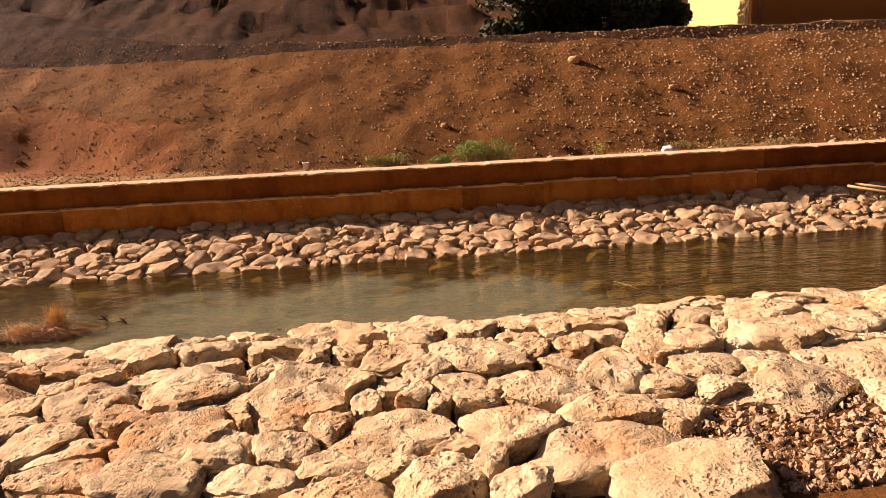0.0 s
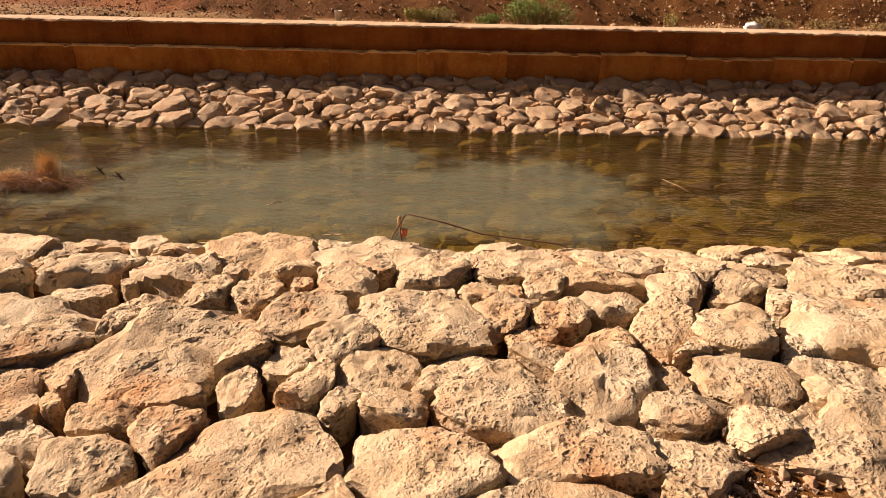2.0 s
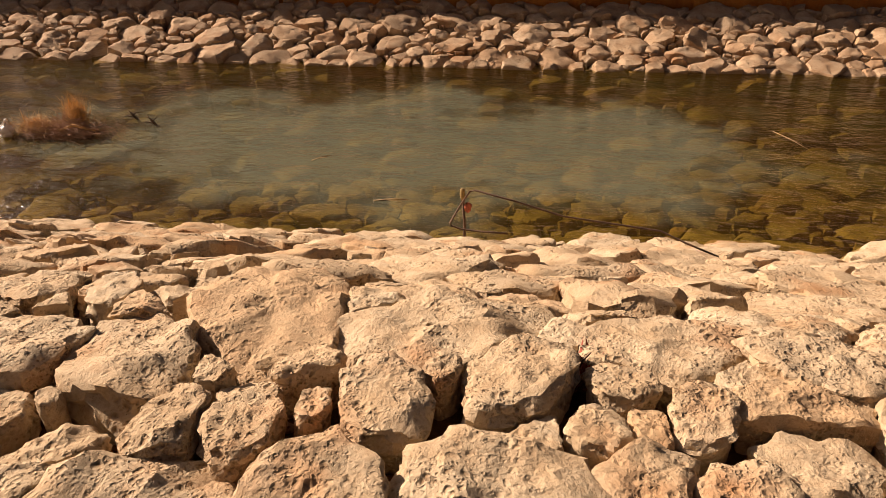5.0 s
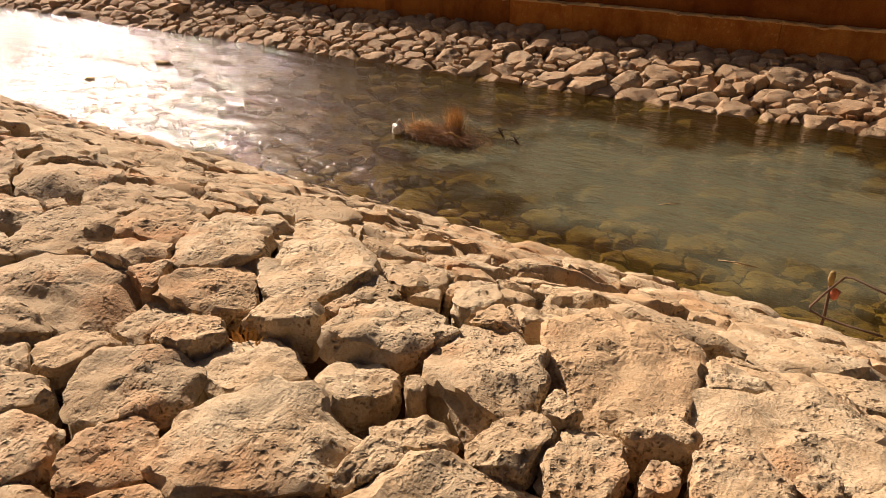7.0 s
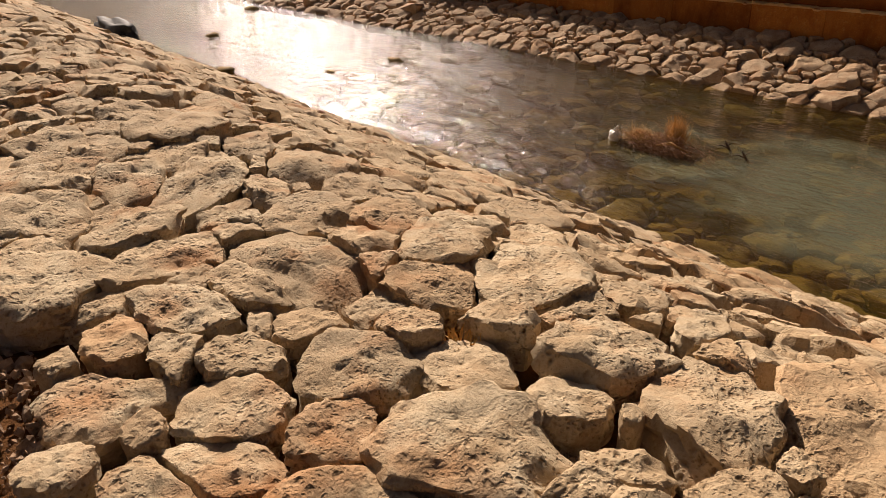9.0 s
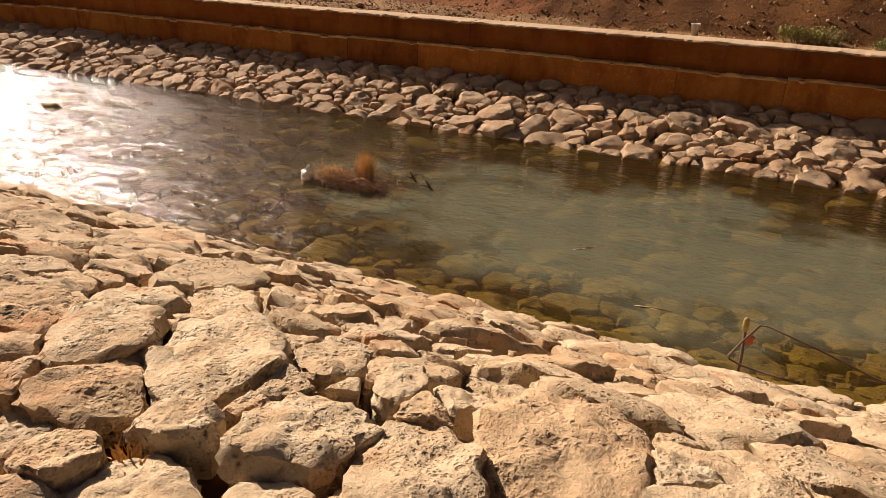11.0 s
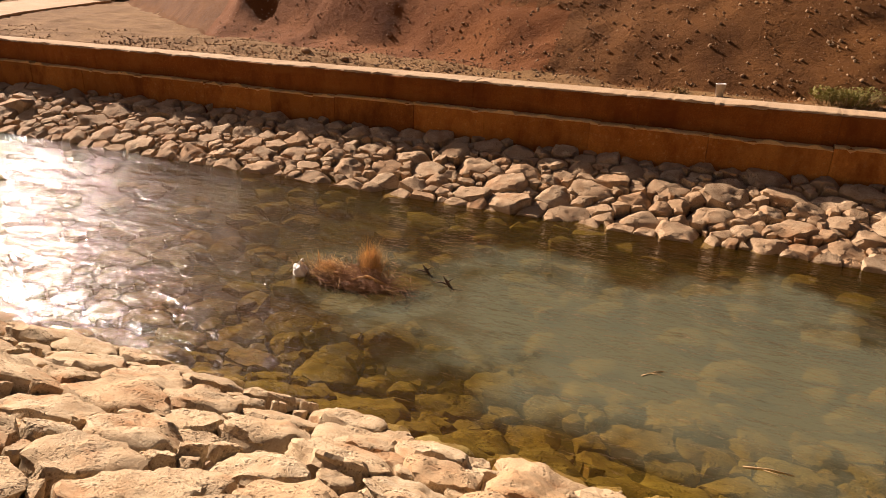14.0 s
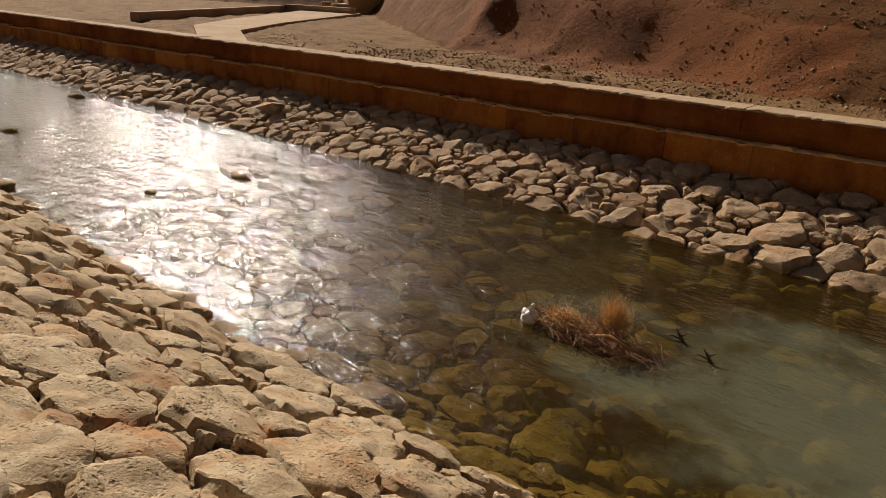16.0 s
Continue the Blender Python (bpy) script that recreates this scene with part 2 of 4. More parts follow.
def cut_edge(x):
    """How far up the embankment the slipped part reaches, and how much of it is gone."""
    edge = 0.33 + 0.012 * noise.noise((x * 0.6, 4, 0)) + 0.10 * ease((-6 - x) / 4)
    return edge, ease((-4.3 - x) / 1.6) * ease((x + 22.0) / 14.0)


def land_z(x, y):
    """The ground behind the wall: a flat strip, the embankment and the plateau."""
    foot = foot_y(x)
    width = 5.2
    crest = 3.3 + (0.067 + 0.02 * ease((-4 - x) / 6)) * (foot + width) - 1.46
    k = max(0.0, min(1.0, (y - foot) / width))
    rise = k ** 0.92
    # the slipped part: a steep fresh cut in the lower half
    edge, scar = cut_edge(x)
    if k < edge:
        low = 0.10 * rise + 0.9 * edge * ease((k - edge + 0.3) / 0.3)
        rise += scar * (min(low, rise) - rise)
    z = 1.46 + crest * rise
    if y > 16.0:
        k4 = 4 * k * (1 - k)
        z += 0.09 * noise.fractal((x * 0.9, y * 0.9, 0), 1.0, 2.0, 5) * min(1, (y - 16.0))
        z += 0.035 * k4 * noise.fractal((x * 1.1, y * 0.5, 7), 1.0, 2.0, 4)
        z += 0.15 * math.exp(-((x + 5.2) / 1.2) ** 2 - ((y - 18.2) / 0.65) ** 2) * (1 + noise.noise((x * 2, y * 2, 1)))
    if y > 30:
        far = ease((y - 34) / 70) * ease((x + 80) / 45)
        z += 26 * far + 2.2 * far * noise.fractal((x * 0.06, y * 0.06, 2), 1.0, 2.0, 5)
        z += 1.1 * min(1.0, far * 8) * noise.fractal((x * 0.13, y * 0.3, 6), 0.7, 2.0, 4)
    return z


def ground_z(x, y):
    if 2.0 <= y < 2.75 and x > 1.1:
        return near_z(y) - 0.07
    if y < 10.5:
        return near_z(y) - (0.03 + 0.04 * max(0, y) if y < 2.0 else 0.15 if y < 7.7 else 0.12)
    if y < 15.605:
        return far_z(y) - 0.16
    return land_z(x, y)


def grid_mesh(name, xs, ys, f):
    verts = [(x, y, f(x, y)) for y in ys for x in xs]
    w = len(xs)
    faces = [(j * w + i, j * w + i + 1, (j + 1) * w + i + 1, (j + 1) * w + i) for j in range(len(ys) - 1) for i in range(w - 1)]
    me = bpy.data.meshes.new(name)
    me.from_pydata(verts, [], faces)
    me.polygons.foreach_set("use_smooth", [True] * len(faces))
    return me


def steps(*pieces):
    out = []
    for a, b, n in pieces:
        out += [a + (b - a) * i / n for i in range(n)]
    return out + [pieces[-1][1]]


ground = new("ground", grid_mesh("ground", steps((-2500, -150, 8), (-150, -60, 22), (-60, -32, 40), (-32, -14, 96), (-14, 14, 170), (14, 40, 52), (40, 120, 20), (120, 2500, 8)),
                                  steps((-2500, -20, 6), (-20, 2, 30), (2, 15.6, 60), (15.61, 26, 120), (26, 36, 30), (36, 130, 50), (130, 2500, 8)), ground_z))
ground.data.materials.append(EARTH)
ground.data.materials.append(BED)
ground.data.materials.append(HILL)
ground.data.materials.append(FRESH_CUT)
ground.data.materials.append(DRY_STRIP)
for face in ground.data.polygons:
    if 7.6 < face.center.y < 13.6:
        face.material_index = 1
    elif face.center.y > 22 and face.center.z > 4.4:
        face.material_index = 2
    elif 15.6 < face.center.y < foot_y(face.center.x) + 0.1 * noise.noise((face.center.x * 2, face.center.y * 2, 5)) - 0.15:
        face.material_index = 4
    elif 15.6 < face.center.y < foot_y(face.center.x) + 5.2 * cut_edge(face.center.x)[0] and cut_edge(face.center.x)[1] > 0.35:
        face.material_index = 3
tagged(ground, "dry brown earth of the stream valley, stony and bare", "ground", kind="structure")

water = new("water", grid_mesh("water", [-70, 0, 40], [7.2, 10, 14.2], lambda x, y: 0.0))
water.data.materials.append(WATER)
water.visible_shadow = False
tagged(water, "shallow clear greenish brown stream with small ripples", "water", kind="structure")


# ---- stones ----
def clip(poly, nx, ny, c):
    """Keeps the part of a polygon where nx * x + ny * y <= c."""
    out = []
    for i, (ax, ay) in enumerate(poly):
        bx, by = poly[i - 1]
        da, db = nx * ax + ny * ay - c, nx * bx + ny * by - c
        if da * db < 0:
            k = db / (db - da)
            out.append((bx + (ax - bx) * k, by + (ay - by) * k))
        if da <= 0:
            out.append((ax, ay))
    return out


def along(e, x, y):
    """For the ellipse e: the way out to the point in units of its edge, and the distance from its edge."""
    c, n = math.cos(radians(e[4])), math.sin(radians(e[4]))
    u, v = (x - e[0]) * c + (y - e[1]) * n, (y - e[1]) * c - (x - e[0]) * n
    rho = math.hypot(u / e[2], v / e[3]) + 1e-9
    reach = math.hypot(u, v) / rho
    nu, nv = u / e[2] ** 2, v / e[3] ** 2
    k = math.hypot(nu, nv) + 1e-9
    normal = ((nu * c - nv * n) / k, (nu * n + nv * c) / k)
    return rho, (rho - 1) * reach, normal, (e[0] + (x - e[0]) / rho, e[1] + (y - e[1]) / rho)


def boulder_cell(e, others, rng):
    """The broken outline of one large stone about its centre, kept clear of its neighbours."""
    n = rng.randint(7, 10)
    start = rng.uniform(0, 6.28)
    c, d = math.cos(radians(e[4])), math.sin(radians(e[4]))
    poly = []
    for i in range(n):
        a = start + 6.2832 * (i + rng.uniform(-0.27, 0.27)) / n
        k = rng.uniform(1.0, 1.12)
        u, v = k * e[2] * math.cos(a), k * e[3] * math.sin(a)
        poly.append((u * c - v * d, u * d + v * c))
    for o in others:
        dx, dy = o[0] - e[0], o[1] - e[1]
        far = math.hypot(dx, dy)
        if o is e or far > e[2] + o[2] + 0.15:
            continue
        mine, its = far / along(e, o[0], o[1])[0] * 1.06, far / along(o, e[0], e[1])[0] * 1.06
        if mine + its > far:
            poly = clip(poly, dx / far, dy / far, mine * far / (mine + its))
    return (e[0], e[1]), poly, math.sqrt(e[2] * e[3])


def packed(x0, x1, y0, y1, sizes, fixed=(), stretch=1.0, seed=1, tries=9000):
    """Stones of mixed sizes packed on a strip, round the large ones that are given: (centre, outline about it, radius)."""
    rng = random.Random(seed)
    sites, cell, big = [], {}, {}

    def near(x, y):
        i, j = int(x // 0.6), int(y // 0.6)
        for a in range(i - 1, i + 2):
            for b in range(j - 1, j + 2):
                yield from cell.get((a, b), ())

    for e in fixed:
        for a in range(int(e[0] // 0.6) - 1, int(e[0] // 0.6) + 2):
            for b in range(int(e[1] // 0.6) - 1, int(e[1] // 0.6) + 2):
                big.setdefault((a, b), []).append(e)
    for r, low, share in sizes:
        for _ in range(int(tries * share)):
            x, y, q = rng.uniform(x0, x1) / stretch, rng.uniform(max(y0, low), y1), r * rng.uniform(0.85, 1.15)
            if any(along(e, x * stretch, y)[1] < 0.7 * q for e in big.get((int(x * stretch // 0.6), int(y // 0.6)), ())):
                continue
            if all((x - a) ** 2 + (y - b) ** 2 > (0.88 * (q + s)) ** 2 for a, b, s in near(x, y)):
                sites.append((x, y, q))
                cell.setdefault((int(x // 0.6), int(y // 0.6)), []).append((x, y, q))
    cells = [c for c in (boulder_cell(e, fixed, rng) for e in fixed) if len(c[1]) > 2]
    for x, y, r in sites:
        wide = min(0.5, 2.1 * r)
        below, above = max(y - wide, min(y0, y) - 0.1), min(y + wide, max(y1, y) + 0.1)
        poly = [(x - wide, below), (x + wide, below), (x + wide, above), (x - wide, above)]
        for a, b, s in near(x, y):
            if (a, b) != (x, y):
                nx, ny = a - x, b - y
                poly = clip(poly, nx, ny, (a * a + b * b - x * x - y * y + r * r - s * s) / 2)
        poly = [((px - x) * stretch, py - y) for px, py in poly]
        for e in big.get((int(x * stretch // 0.6), int(y // 0.6)), ()):
            _, _, n, p = along(e, x * stretch, y)
            poly = clip(poly, -n[0], -n[1], -(n[0] * (p[0] - x * stretch) + n[1] * (p[1] - y)) - 0.01)
        if len(poly) > 2:
            cells.append(((x * stretch, y), poly, r))
    return cells


def stone_shape(outline, height, depth, rng, count, rings, gap=0.012):
    """Vertices and faces of one split stone over its outline: steep sides, a flat broken top with sharp arrises."""
    n = len(outline)
    peri, total = [], 0.0
    for i in range(n):
        total += math.dist(outline[i - 1], outline[i])
    for i in range(n):
        a, b = outline[i - 1], outline[i]
        m = max(1, round(count * math.dist(a, b) / total))
        peri += [(a[0] + (b[0] - a[0]) * k / m, a[1] + (b[1] - a[1]) * k / m) for k in range(m)]
    m = len(peri)
    for _ in range(2 if count > 30 else 0):
        peri = [tuple(0.5 * peri[i][c] + 0.25 * (peri[i - 1][c] + peri[(i + 1) % m][c]) for c in (0, 1)) for i in range(m)]
    size = math.sqrt(sum(x * x + y * y for x, y in peri) / m)
    shrink = max(0.6, (1.125 if count > 30 else 1.08) - gap / size)
    off = Vector((rng.uniform(0, 99), rng.uniform(0, 99), rng.uniform(0, 99)))
    lean = 0.13
    planes = [(rng.uniform(-lean, lean), rng.uniform(-lean, lean), 0.0)]
    for _ in range(5):
        a, t = rng.uniform(0, 6.28), rng.uniform(0.15, 0.5) if count > 30 else rng.uniform(0.4, 1.1)
        planes.append((t * math.cos(a), t * math.sin(a), t * size * rng.uniform(0.5 if count > 30 else 0.3, 1.0)))
    verts, faces = [], []
    for r, drop in rings:
        for x, y in peri:
            w = 1 + (0.17 * noise.noise(off + Vector((x, y, drop * 0.4)) * (2.6 / size)) + 0.05 * noise.noise(off + Vector((x, y, drop)) * (8 / size))) * min(1, r * r * 1.3)
            px, py = x * r * shrink * w, y * r * shrink * w
            top = height + min(px * a + py * b + c for a, b, c in planes)
            z = top - drop * height if drop < 1 else -depth * (drop - 1)
            k = noise.fractal(off + Vector((px, py, z)) * (2.0 / size), 0.75, 2.2, 5)
            rough = 0.09 * size
            verts.append(Vector((px + px / size * k * rough * 0.5, py + py / size * k * rough * 0.5, z + k * rough)))
    for j in range(len(rings) - 1):
        for i in range(m):
            faces.append((j * m + i, j * m + (i + 1) % m, (j + 1) * m + (i + 1) % m, (j + 1) * m + i))
    last = (len(rings) - 1) * m
    mid = sum((verts[last + i] for i in range(m)), Vector()) / m
    verts.append(mid)
    for i in range(m):
        faces.append((last + i, last + (i + 1) % m, len(verts) - 1))
    return verts, faces


FINE = ((0.86, 1.9), (0.95, 1.05), (0.985, 0.82), (1.01, 0.62), (1.02, 0.44), (1.015, 0.27), (1.0, 0.13), (0.97, 0.045), (0.925, 0.01), (0.84, 0.0), (0.73, 0.0),
        (0.61, 0.0), (0.49, 0.0), (0.38, 0.0), (0.27, 0.0), (0.16, 0.0), (0.07, 0.0))
MIDDLING = ((0.88, 1.9), (0.98, 0.9), (1.015, 0.6), (1.015, 0.32), (0.995, 0.13), (0.955, 0.035), (0.88, 0.0), (0.75, 0.0), (0.58, 0.0), (0.38, 0.0), (0.18, 0.0))
PLAIN = ((0.92, 1.8), (1.0, 0.85), (1.01, 0.30), (0.975, 0.08), (0.92, 0.0), (0.76, 0.0), (0.52, 0.0), (0.26, 0.0))
ROUGH = ((0.95, 1.6), (1.0, 0.4), (0.95, 0.04), (0.6, 0.0), (0.25, 0.0))
DETAIL = {3: (46, FINE), 2: (32, MIDDLING), 1: (24, PLAIN), 0: (11, ROUGH)}


def stone_mesh(name, verts, faces, mat):
    me = bpy.data.meshes.new(name)
    me.from_pydata(verts, [], faces)
    me.polygons.foreach_set("use_smooth", [True] * len(faces))
    me.set_sharp_from_angle(angle=radians(28))
    me.materials.append(mat)
    return me


def stone_face(owner, cells, surface, tilt, pick, seed, fine_if, mats, lift=0.0, uneven=0.018, tall=1.0, gap=0.008, wild=5):
    """Lays the stones of one bank: the picked ones as parts, the others in one mesh."""
    rng = random.Random(seed)
    verts, faces, count = [], [], 0
    for (x, y), outline, r in cells:
        height = min(0.21, 0.55 * r + 0.05) * rng.uniform(0.8, 1.2) * tall
        m = pose(x, y, surface(y) + lift - height * 0.8 + rng.uniform(-uneven, uneven), tilt(y) + rng.uniform(-wild, wild), rng.uniform(-wild, wild), 0)
        count_, rings = DETAIL[fine_if(x, y)]
        v, f = stone_shape(outline, height, 0.16, rng, count_, rings, gap + (rng.uniform(0.005, 0.04) if rng.random() < 0.35 else 0.004))
        if pick(x, y) and count < 300:
            ob = new("stone", stone_mesh("stone", v, f, mats[0]))
            ob.parent, ob.matrix_basis = owner, m
            count += 1
        else:
            base = len(verts)
            verts += [m @ p for p in v]
            faces += [tuple(base + i for i in q) for q in f]
    rest = tagged(new("stones", stone_mesh("stones", verts, faces, mats[1])), kind="stuff")
    rest.parent = owner
    return count


# the larger stones of the near bank: place, half length, half width, and the turn of the long side in degrees
LEFT_BOULDERS = [
    (-4.39, 3.73, 0.42, 0.28, 164), (-3.91, 4.01, 0.32, 0.15, 149), (-3.59, 3.20, 0.34, 0.16, 167), (-3.44, 2.74, 0.30, 0.19, 9),
    (-3.28, 4.10, 0.42, 0.22, 142), (-3.26, 3.47, 0.40, 0.19, 137), (-2.96, 3.67, 0.20, 0.10, 160), (-2.88, 3.00, 0.25, 0.18, 106),
    (-2.82, 3.38, 0.17, 0.11, 121), (-2.53, 3.02, 0.23, 0.15, 99), (-2.12, 3.37, 0.36, 0.20, 4), (-2.10, 3.17, 0.20, 0.10, 8),
    (-2.08, 2.92, 0.27, 0.13, 17), (-2.07, 2.68, 0.19, 0.11, 174), (-1.96, 4.00, 0.30, 0.16, 119),
]
CREST_BOULDERS = [
    (-1.68, 2.96, 0.14, 0.10, 33), (-1.57, 2.39, 0.11, 0.09, 10), (-1.56, 2.61, 0.07, 0.06, 162), (-1.55, 4.12, 0.41, 0.23, 124),
    (-1.50, 2.83, 0.18, 0.13, 21), (-1.46, 3.44, 0.12, 0.12, 81), (-1.41, 3.20, 0.20, 0.17, 16), (-1.31, 2.69, 0.22, 0.10, 39),
    (-1.29, 2.55, 0.23, 0.15, 165), (-1.29, 3.69, 0.18, 0.10, 12), (-1.25, 4.35, 0.27, 0.13, 121), (-1.22, 3.00, 0.15, 0.11, 128),
    (-1.20, 3.45, 0.17, 0.14, 158), (-0.98, 3.84, 0.25, 0.18, 82), (-0.92, 3.23, 0.26, 0.18, 42), (-0.92, 4.30, 0.16, 0.08, 104),
    (-0.88, 3.55, 0.14, 0.12, 68),
]
MIDDLE_BOULDERS = [
    (-0.71, 3.62, 0.07, 0.05, 123), (-0.69, 2.55, 0.13, 0.08, 168), (-0.63, 2.85, 0.08, 0.05, 130), (-0.61, 3.47, 0.11, 0.06, 22),
    (-0.61, 3.84, 0.29, 0.18, 113), (-0.53, 2.35, 0.20, 0.09, 163), (-0.43, 2.60, 0.14, 0.13, 135), (-0.40, 3.17, 0.31, 0.21, 65),
    (-0.32, 2.91, 0.12, 0.06, 177), (-0.31, 4.23, 0.42, 0.24, 102), (-0.20, 3.60, 0.16, 0.09, 92), (-0.10, 2.96, 0.13, 0.08, 88),
    (-0.03, 3.66, 0.11, 0.07, 88), (-0.00, 2.38, 0.12, 0.07, 25), (0.03, 3.11, 0.11, 0.08, 92),
]
GATE_BOULDERS = [
    (0.15, 3.70, 0.19, 0.13, 113), (0.17, 2.26, 0.18, 0.13, 36), (0.23, 2.88, 0.09, 0.05, 69), (0.26, 4.12, 0.37, 0.21, 29),
    (0.30, 3.85, 0.09, 0.05, 72), (0.34, 3.06, 0.15, 0.12, 47), (0.37, 2.34, 0.12, 0.06, 66), (0.40, 2.86, 0.10, 0.07, 172),
    (0.45, 2.16, 0.13, 0.08, 30), (0.51, 3.85, 0.25, 0.15, 57), (0.70, 3.64, 0.09, 0.08, 74), (0.71, 3.08, 0.17, 0.09, 155),
    (0.74, 2.88, 0.20, 0.13, 175), (0.79, 3.84, 0.10, 0.09, 147), (0.83, 2.39, 0.32, 0.15, 11),
]
RIGHT_BOULDERS = [
    (0.88, 3.29, 0.10, 0.06, 29), (0.98, 3.72, 0.14, 0.08, 70), (1.01, 3.45, 0.12, 0.10, 28), (1.08, 3.03, 0.24, 0.14, 65),
    (1.17, 3.28, 0.10, 0.07, 178), (1.21, 3.55, 0.15, 0.14, 179), (1.28, 2.85, 0.14, 0.09, 0), (1.31, 3.05, 0.10, 0.08, 104),
    (1.38, 3.39, 0.19, 0.11, 69), (1.48, 2.45, 0.20, 0.18, 5), (1.52, 3.67, 0.16, 0.10, 82), (1.64, 3.33, 0.19, 0.15, 69),
    (1.70, 3.57, 0.10, 0.06, 175), (1.89, 3.79, 0.21, 0.10, 34), (1.92, 2.44, 0.22, 0.11, 47), (1.93, 3.61, 0.09, 0.05, 76),
]
SLOPE_BOULDERS = [
    (-3.28, 5.06, 0.26, 0.18, 157), (-2.83, 5.32, 0.39, 0.26, 106), (-2.69, 4.52, 0.19, 0.09, 144), (-2.56, 4.78, 0.21, 0.10, 120),
    (-2.26, 5.93, 0.25, 0.15, 103), (-2.25, 4.37, 0.25, 0.18, 139), (-2.19, 4.75, 0.36, 0.17, 140), (-2.19, 5.27, 0.30, 0.16, 114),
    (-1.86, 5.25, 0.29, 0.17, 112), (-1.78, 4.84, 0.24, 0.17, 123), (-1.57, 5.36, 0.22, 0.10, 100), (-1.40, 4.98, 0.23, 0.11, 57),
    (-1.21, 5.88, 0.42, 0.30, 51), (-1.13, 5.32, 0.20, 0.12, 46), (-0.74, 4.42, 0.22, 0.11, 115), (-0.70, 5.71, 0.36, 0.17, 57),
    (0.96, 4.77, 0.42, 0.24, 83),
]

near_bank = tagged(new("near_bank"), "dry-laid bank of pale rough limestone boulders beside the stream", "stone bank", kind="structure")
bank_slope = tagged(new("bank_slope"), "sloping face of fitted pale limestone going down to the water", "stone bank", kind="structure")
far_bank = tagged(new("far_bank"), "low sloping bank of fitted limestone rubble below the wall", "stone bank", kind="structure")
stream_stones = tagged(new("stream_stones"), "brown algae-covered stones lying under the shallow water", "stones", kind="stuff")


def near_tilt(y):
    return -26.5 if y > CREST_Y + 0.2 else -8 if y > 3.5 else 0


near_cells = packed(-13, 6.5, 1.7, 9.9, ((0.27, 4.4, 0.7), (0.22, 4.3, 0.9), (0.19, 0, 1), (0.15, 0, 1), (0.115, 0, 2), (0.085, 0, 3.5), (0.06, 0, 4)), LEFT_BOULDERS + CREST_BOULDERS + MIDDLE_BOULDERS + GATE_BOULDERS + RIGHT_BOULDERS + SLOPE_BOULDERS, 1.2, 3)
dry = [c for c in near_cells if (2.45 if c[0][0] > 1.15 else 1.7 if c[0][0] < -3.0 else 2.5 if c[0][0] < -1.72 else 2.1) < c[0][1] < NEAR_EDGE + 0.05]
wet = [c for c in near_cells if c[0][1] >= NEAR_EDGE + 0.05]
LIME = (LIMESTONE, LIMESTONE_STUFF)
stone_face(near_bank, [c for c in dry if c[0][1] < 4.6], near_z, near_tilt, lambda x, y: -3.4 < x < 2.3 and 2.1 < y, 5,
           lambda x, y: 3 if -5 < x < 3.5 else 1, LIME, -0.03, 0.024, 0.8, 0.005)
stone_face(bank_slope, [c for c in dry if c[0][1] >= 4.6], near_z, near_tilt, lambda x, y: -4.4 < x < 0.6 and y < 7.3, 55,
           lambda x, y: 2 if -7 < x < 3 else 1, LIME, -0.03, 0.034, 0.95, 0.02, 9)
far_left = packed(-46, -13, 1.7, 8.0, ((0.27, 0, 1), (0.21, 0, 1), (0.15, 0, 1), (0.10, 0, 1)), (), 1.25, 13, 5000)
stone_face(bank_slope, far_left, near_z, near_tilt, lambda x, y: False, 15, lambda x, y: 0, LIME)
far_cells = packed(-16, 12, 13.36, 15.2, ((0.22, 0, 0.03), (0.17, 0, 0.12), (0.125, 0, 0.5), (0.09, 0, 1.2), (0.065, 0, 1.8), (0.045, 0, 2.4)), (), 1.45, 8)
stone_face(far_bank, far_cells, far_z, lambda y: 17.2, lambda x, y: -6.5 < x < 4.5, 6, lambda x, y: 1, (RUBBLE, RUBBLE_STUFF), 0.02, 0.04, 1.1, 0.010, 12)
far_more = packed(-46, -16, 13.3, 15.2, ((0.22, 0, 0.3), (0.16, 0, 1), (0.11, 0, 1), (0.08, 0, 1)), (), 1.5, 18, 5000)
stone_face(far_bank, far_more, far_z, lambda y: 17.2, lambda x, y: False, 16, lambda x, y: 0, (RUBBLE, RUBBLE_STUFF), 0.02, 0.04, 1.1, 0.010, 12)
bed_cells = [c for c in packed(-14, 6.5, 9.9, 13.3, ((0.24, 0, 0.5), (0.18, 0, 1), (0.13, 0, 1), (0.09, 0, 1)), (), 1.4, 28, 6000)]
stone_face(stream_stones, wet, lambda y: max(near_z(y), BED_Z + 0.05), lambda y: -20 if y < 9.0 else 0, lambda x, y: False, 25, lambda x, y: 1, (WET_STONE, WET_STONE), -0.07, 0.06, 0.38, 0.02, 9)
stone_face(stream_stones, [c for k, c in enumerate(bed_cells) if k % 7 < 4], lambda y: max(far_z(y), BED_Z + 0.02), lambda y: 0, lambda x, y: False, 35, lambda x, y: 0, (WET_STONE, WET_STONE), -0.07, 0.05, 0.4, 0.04, 9)


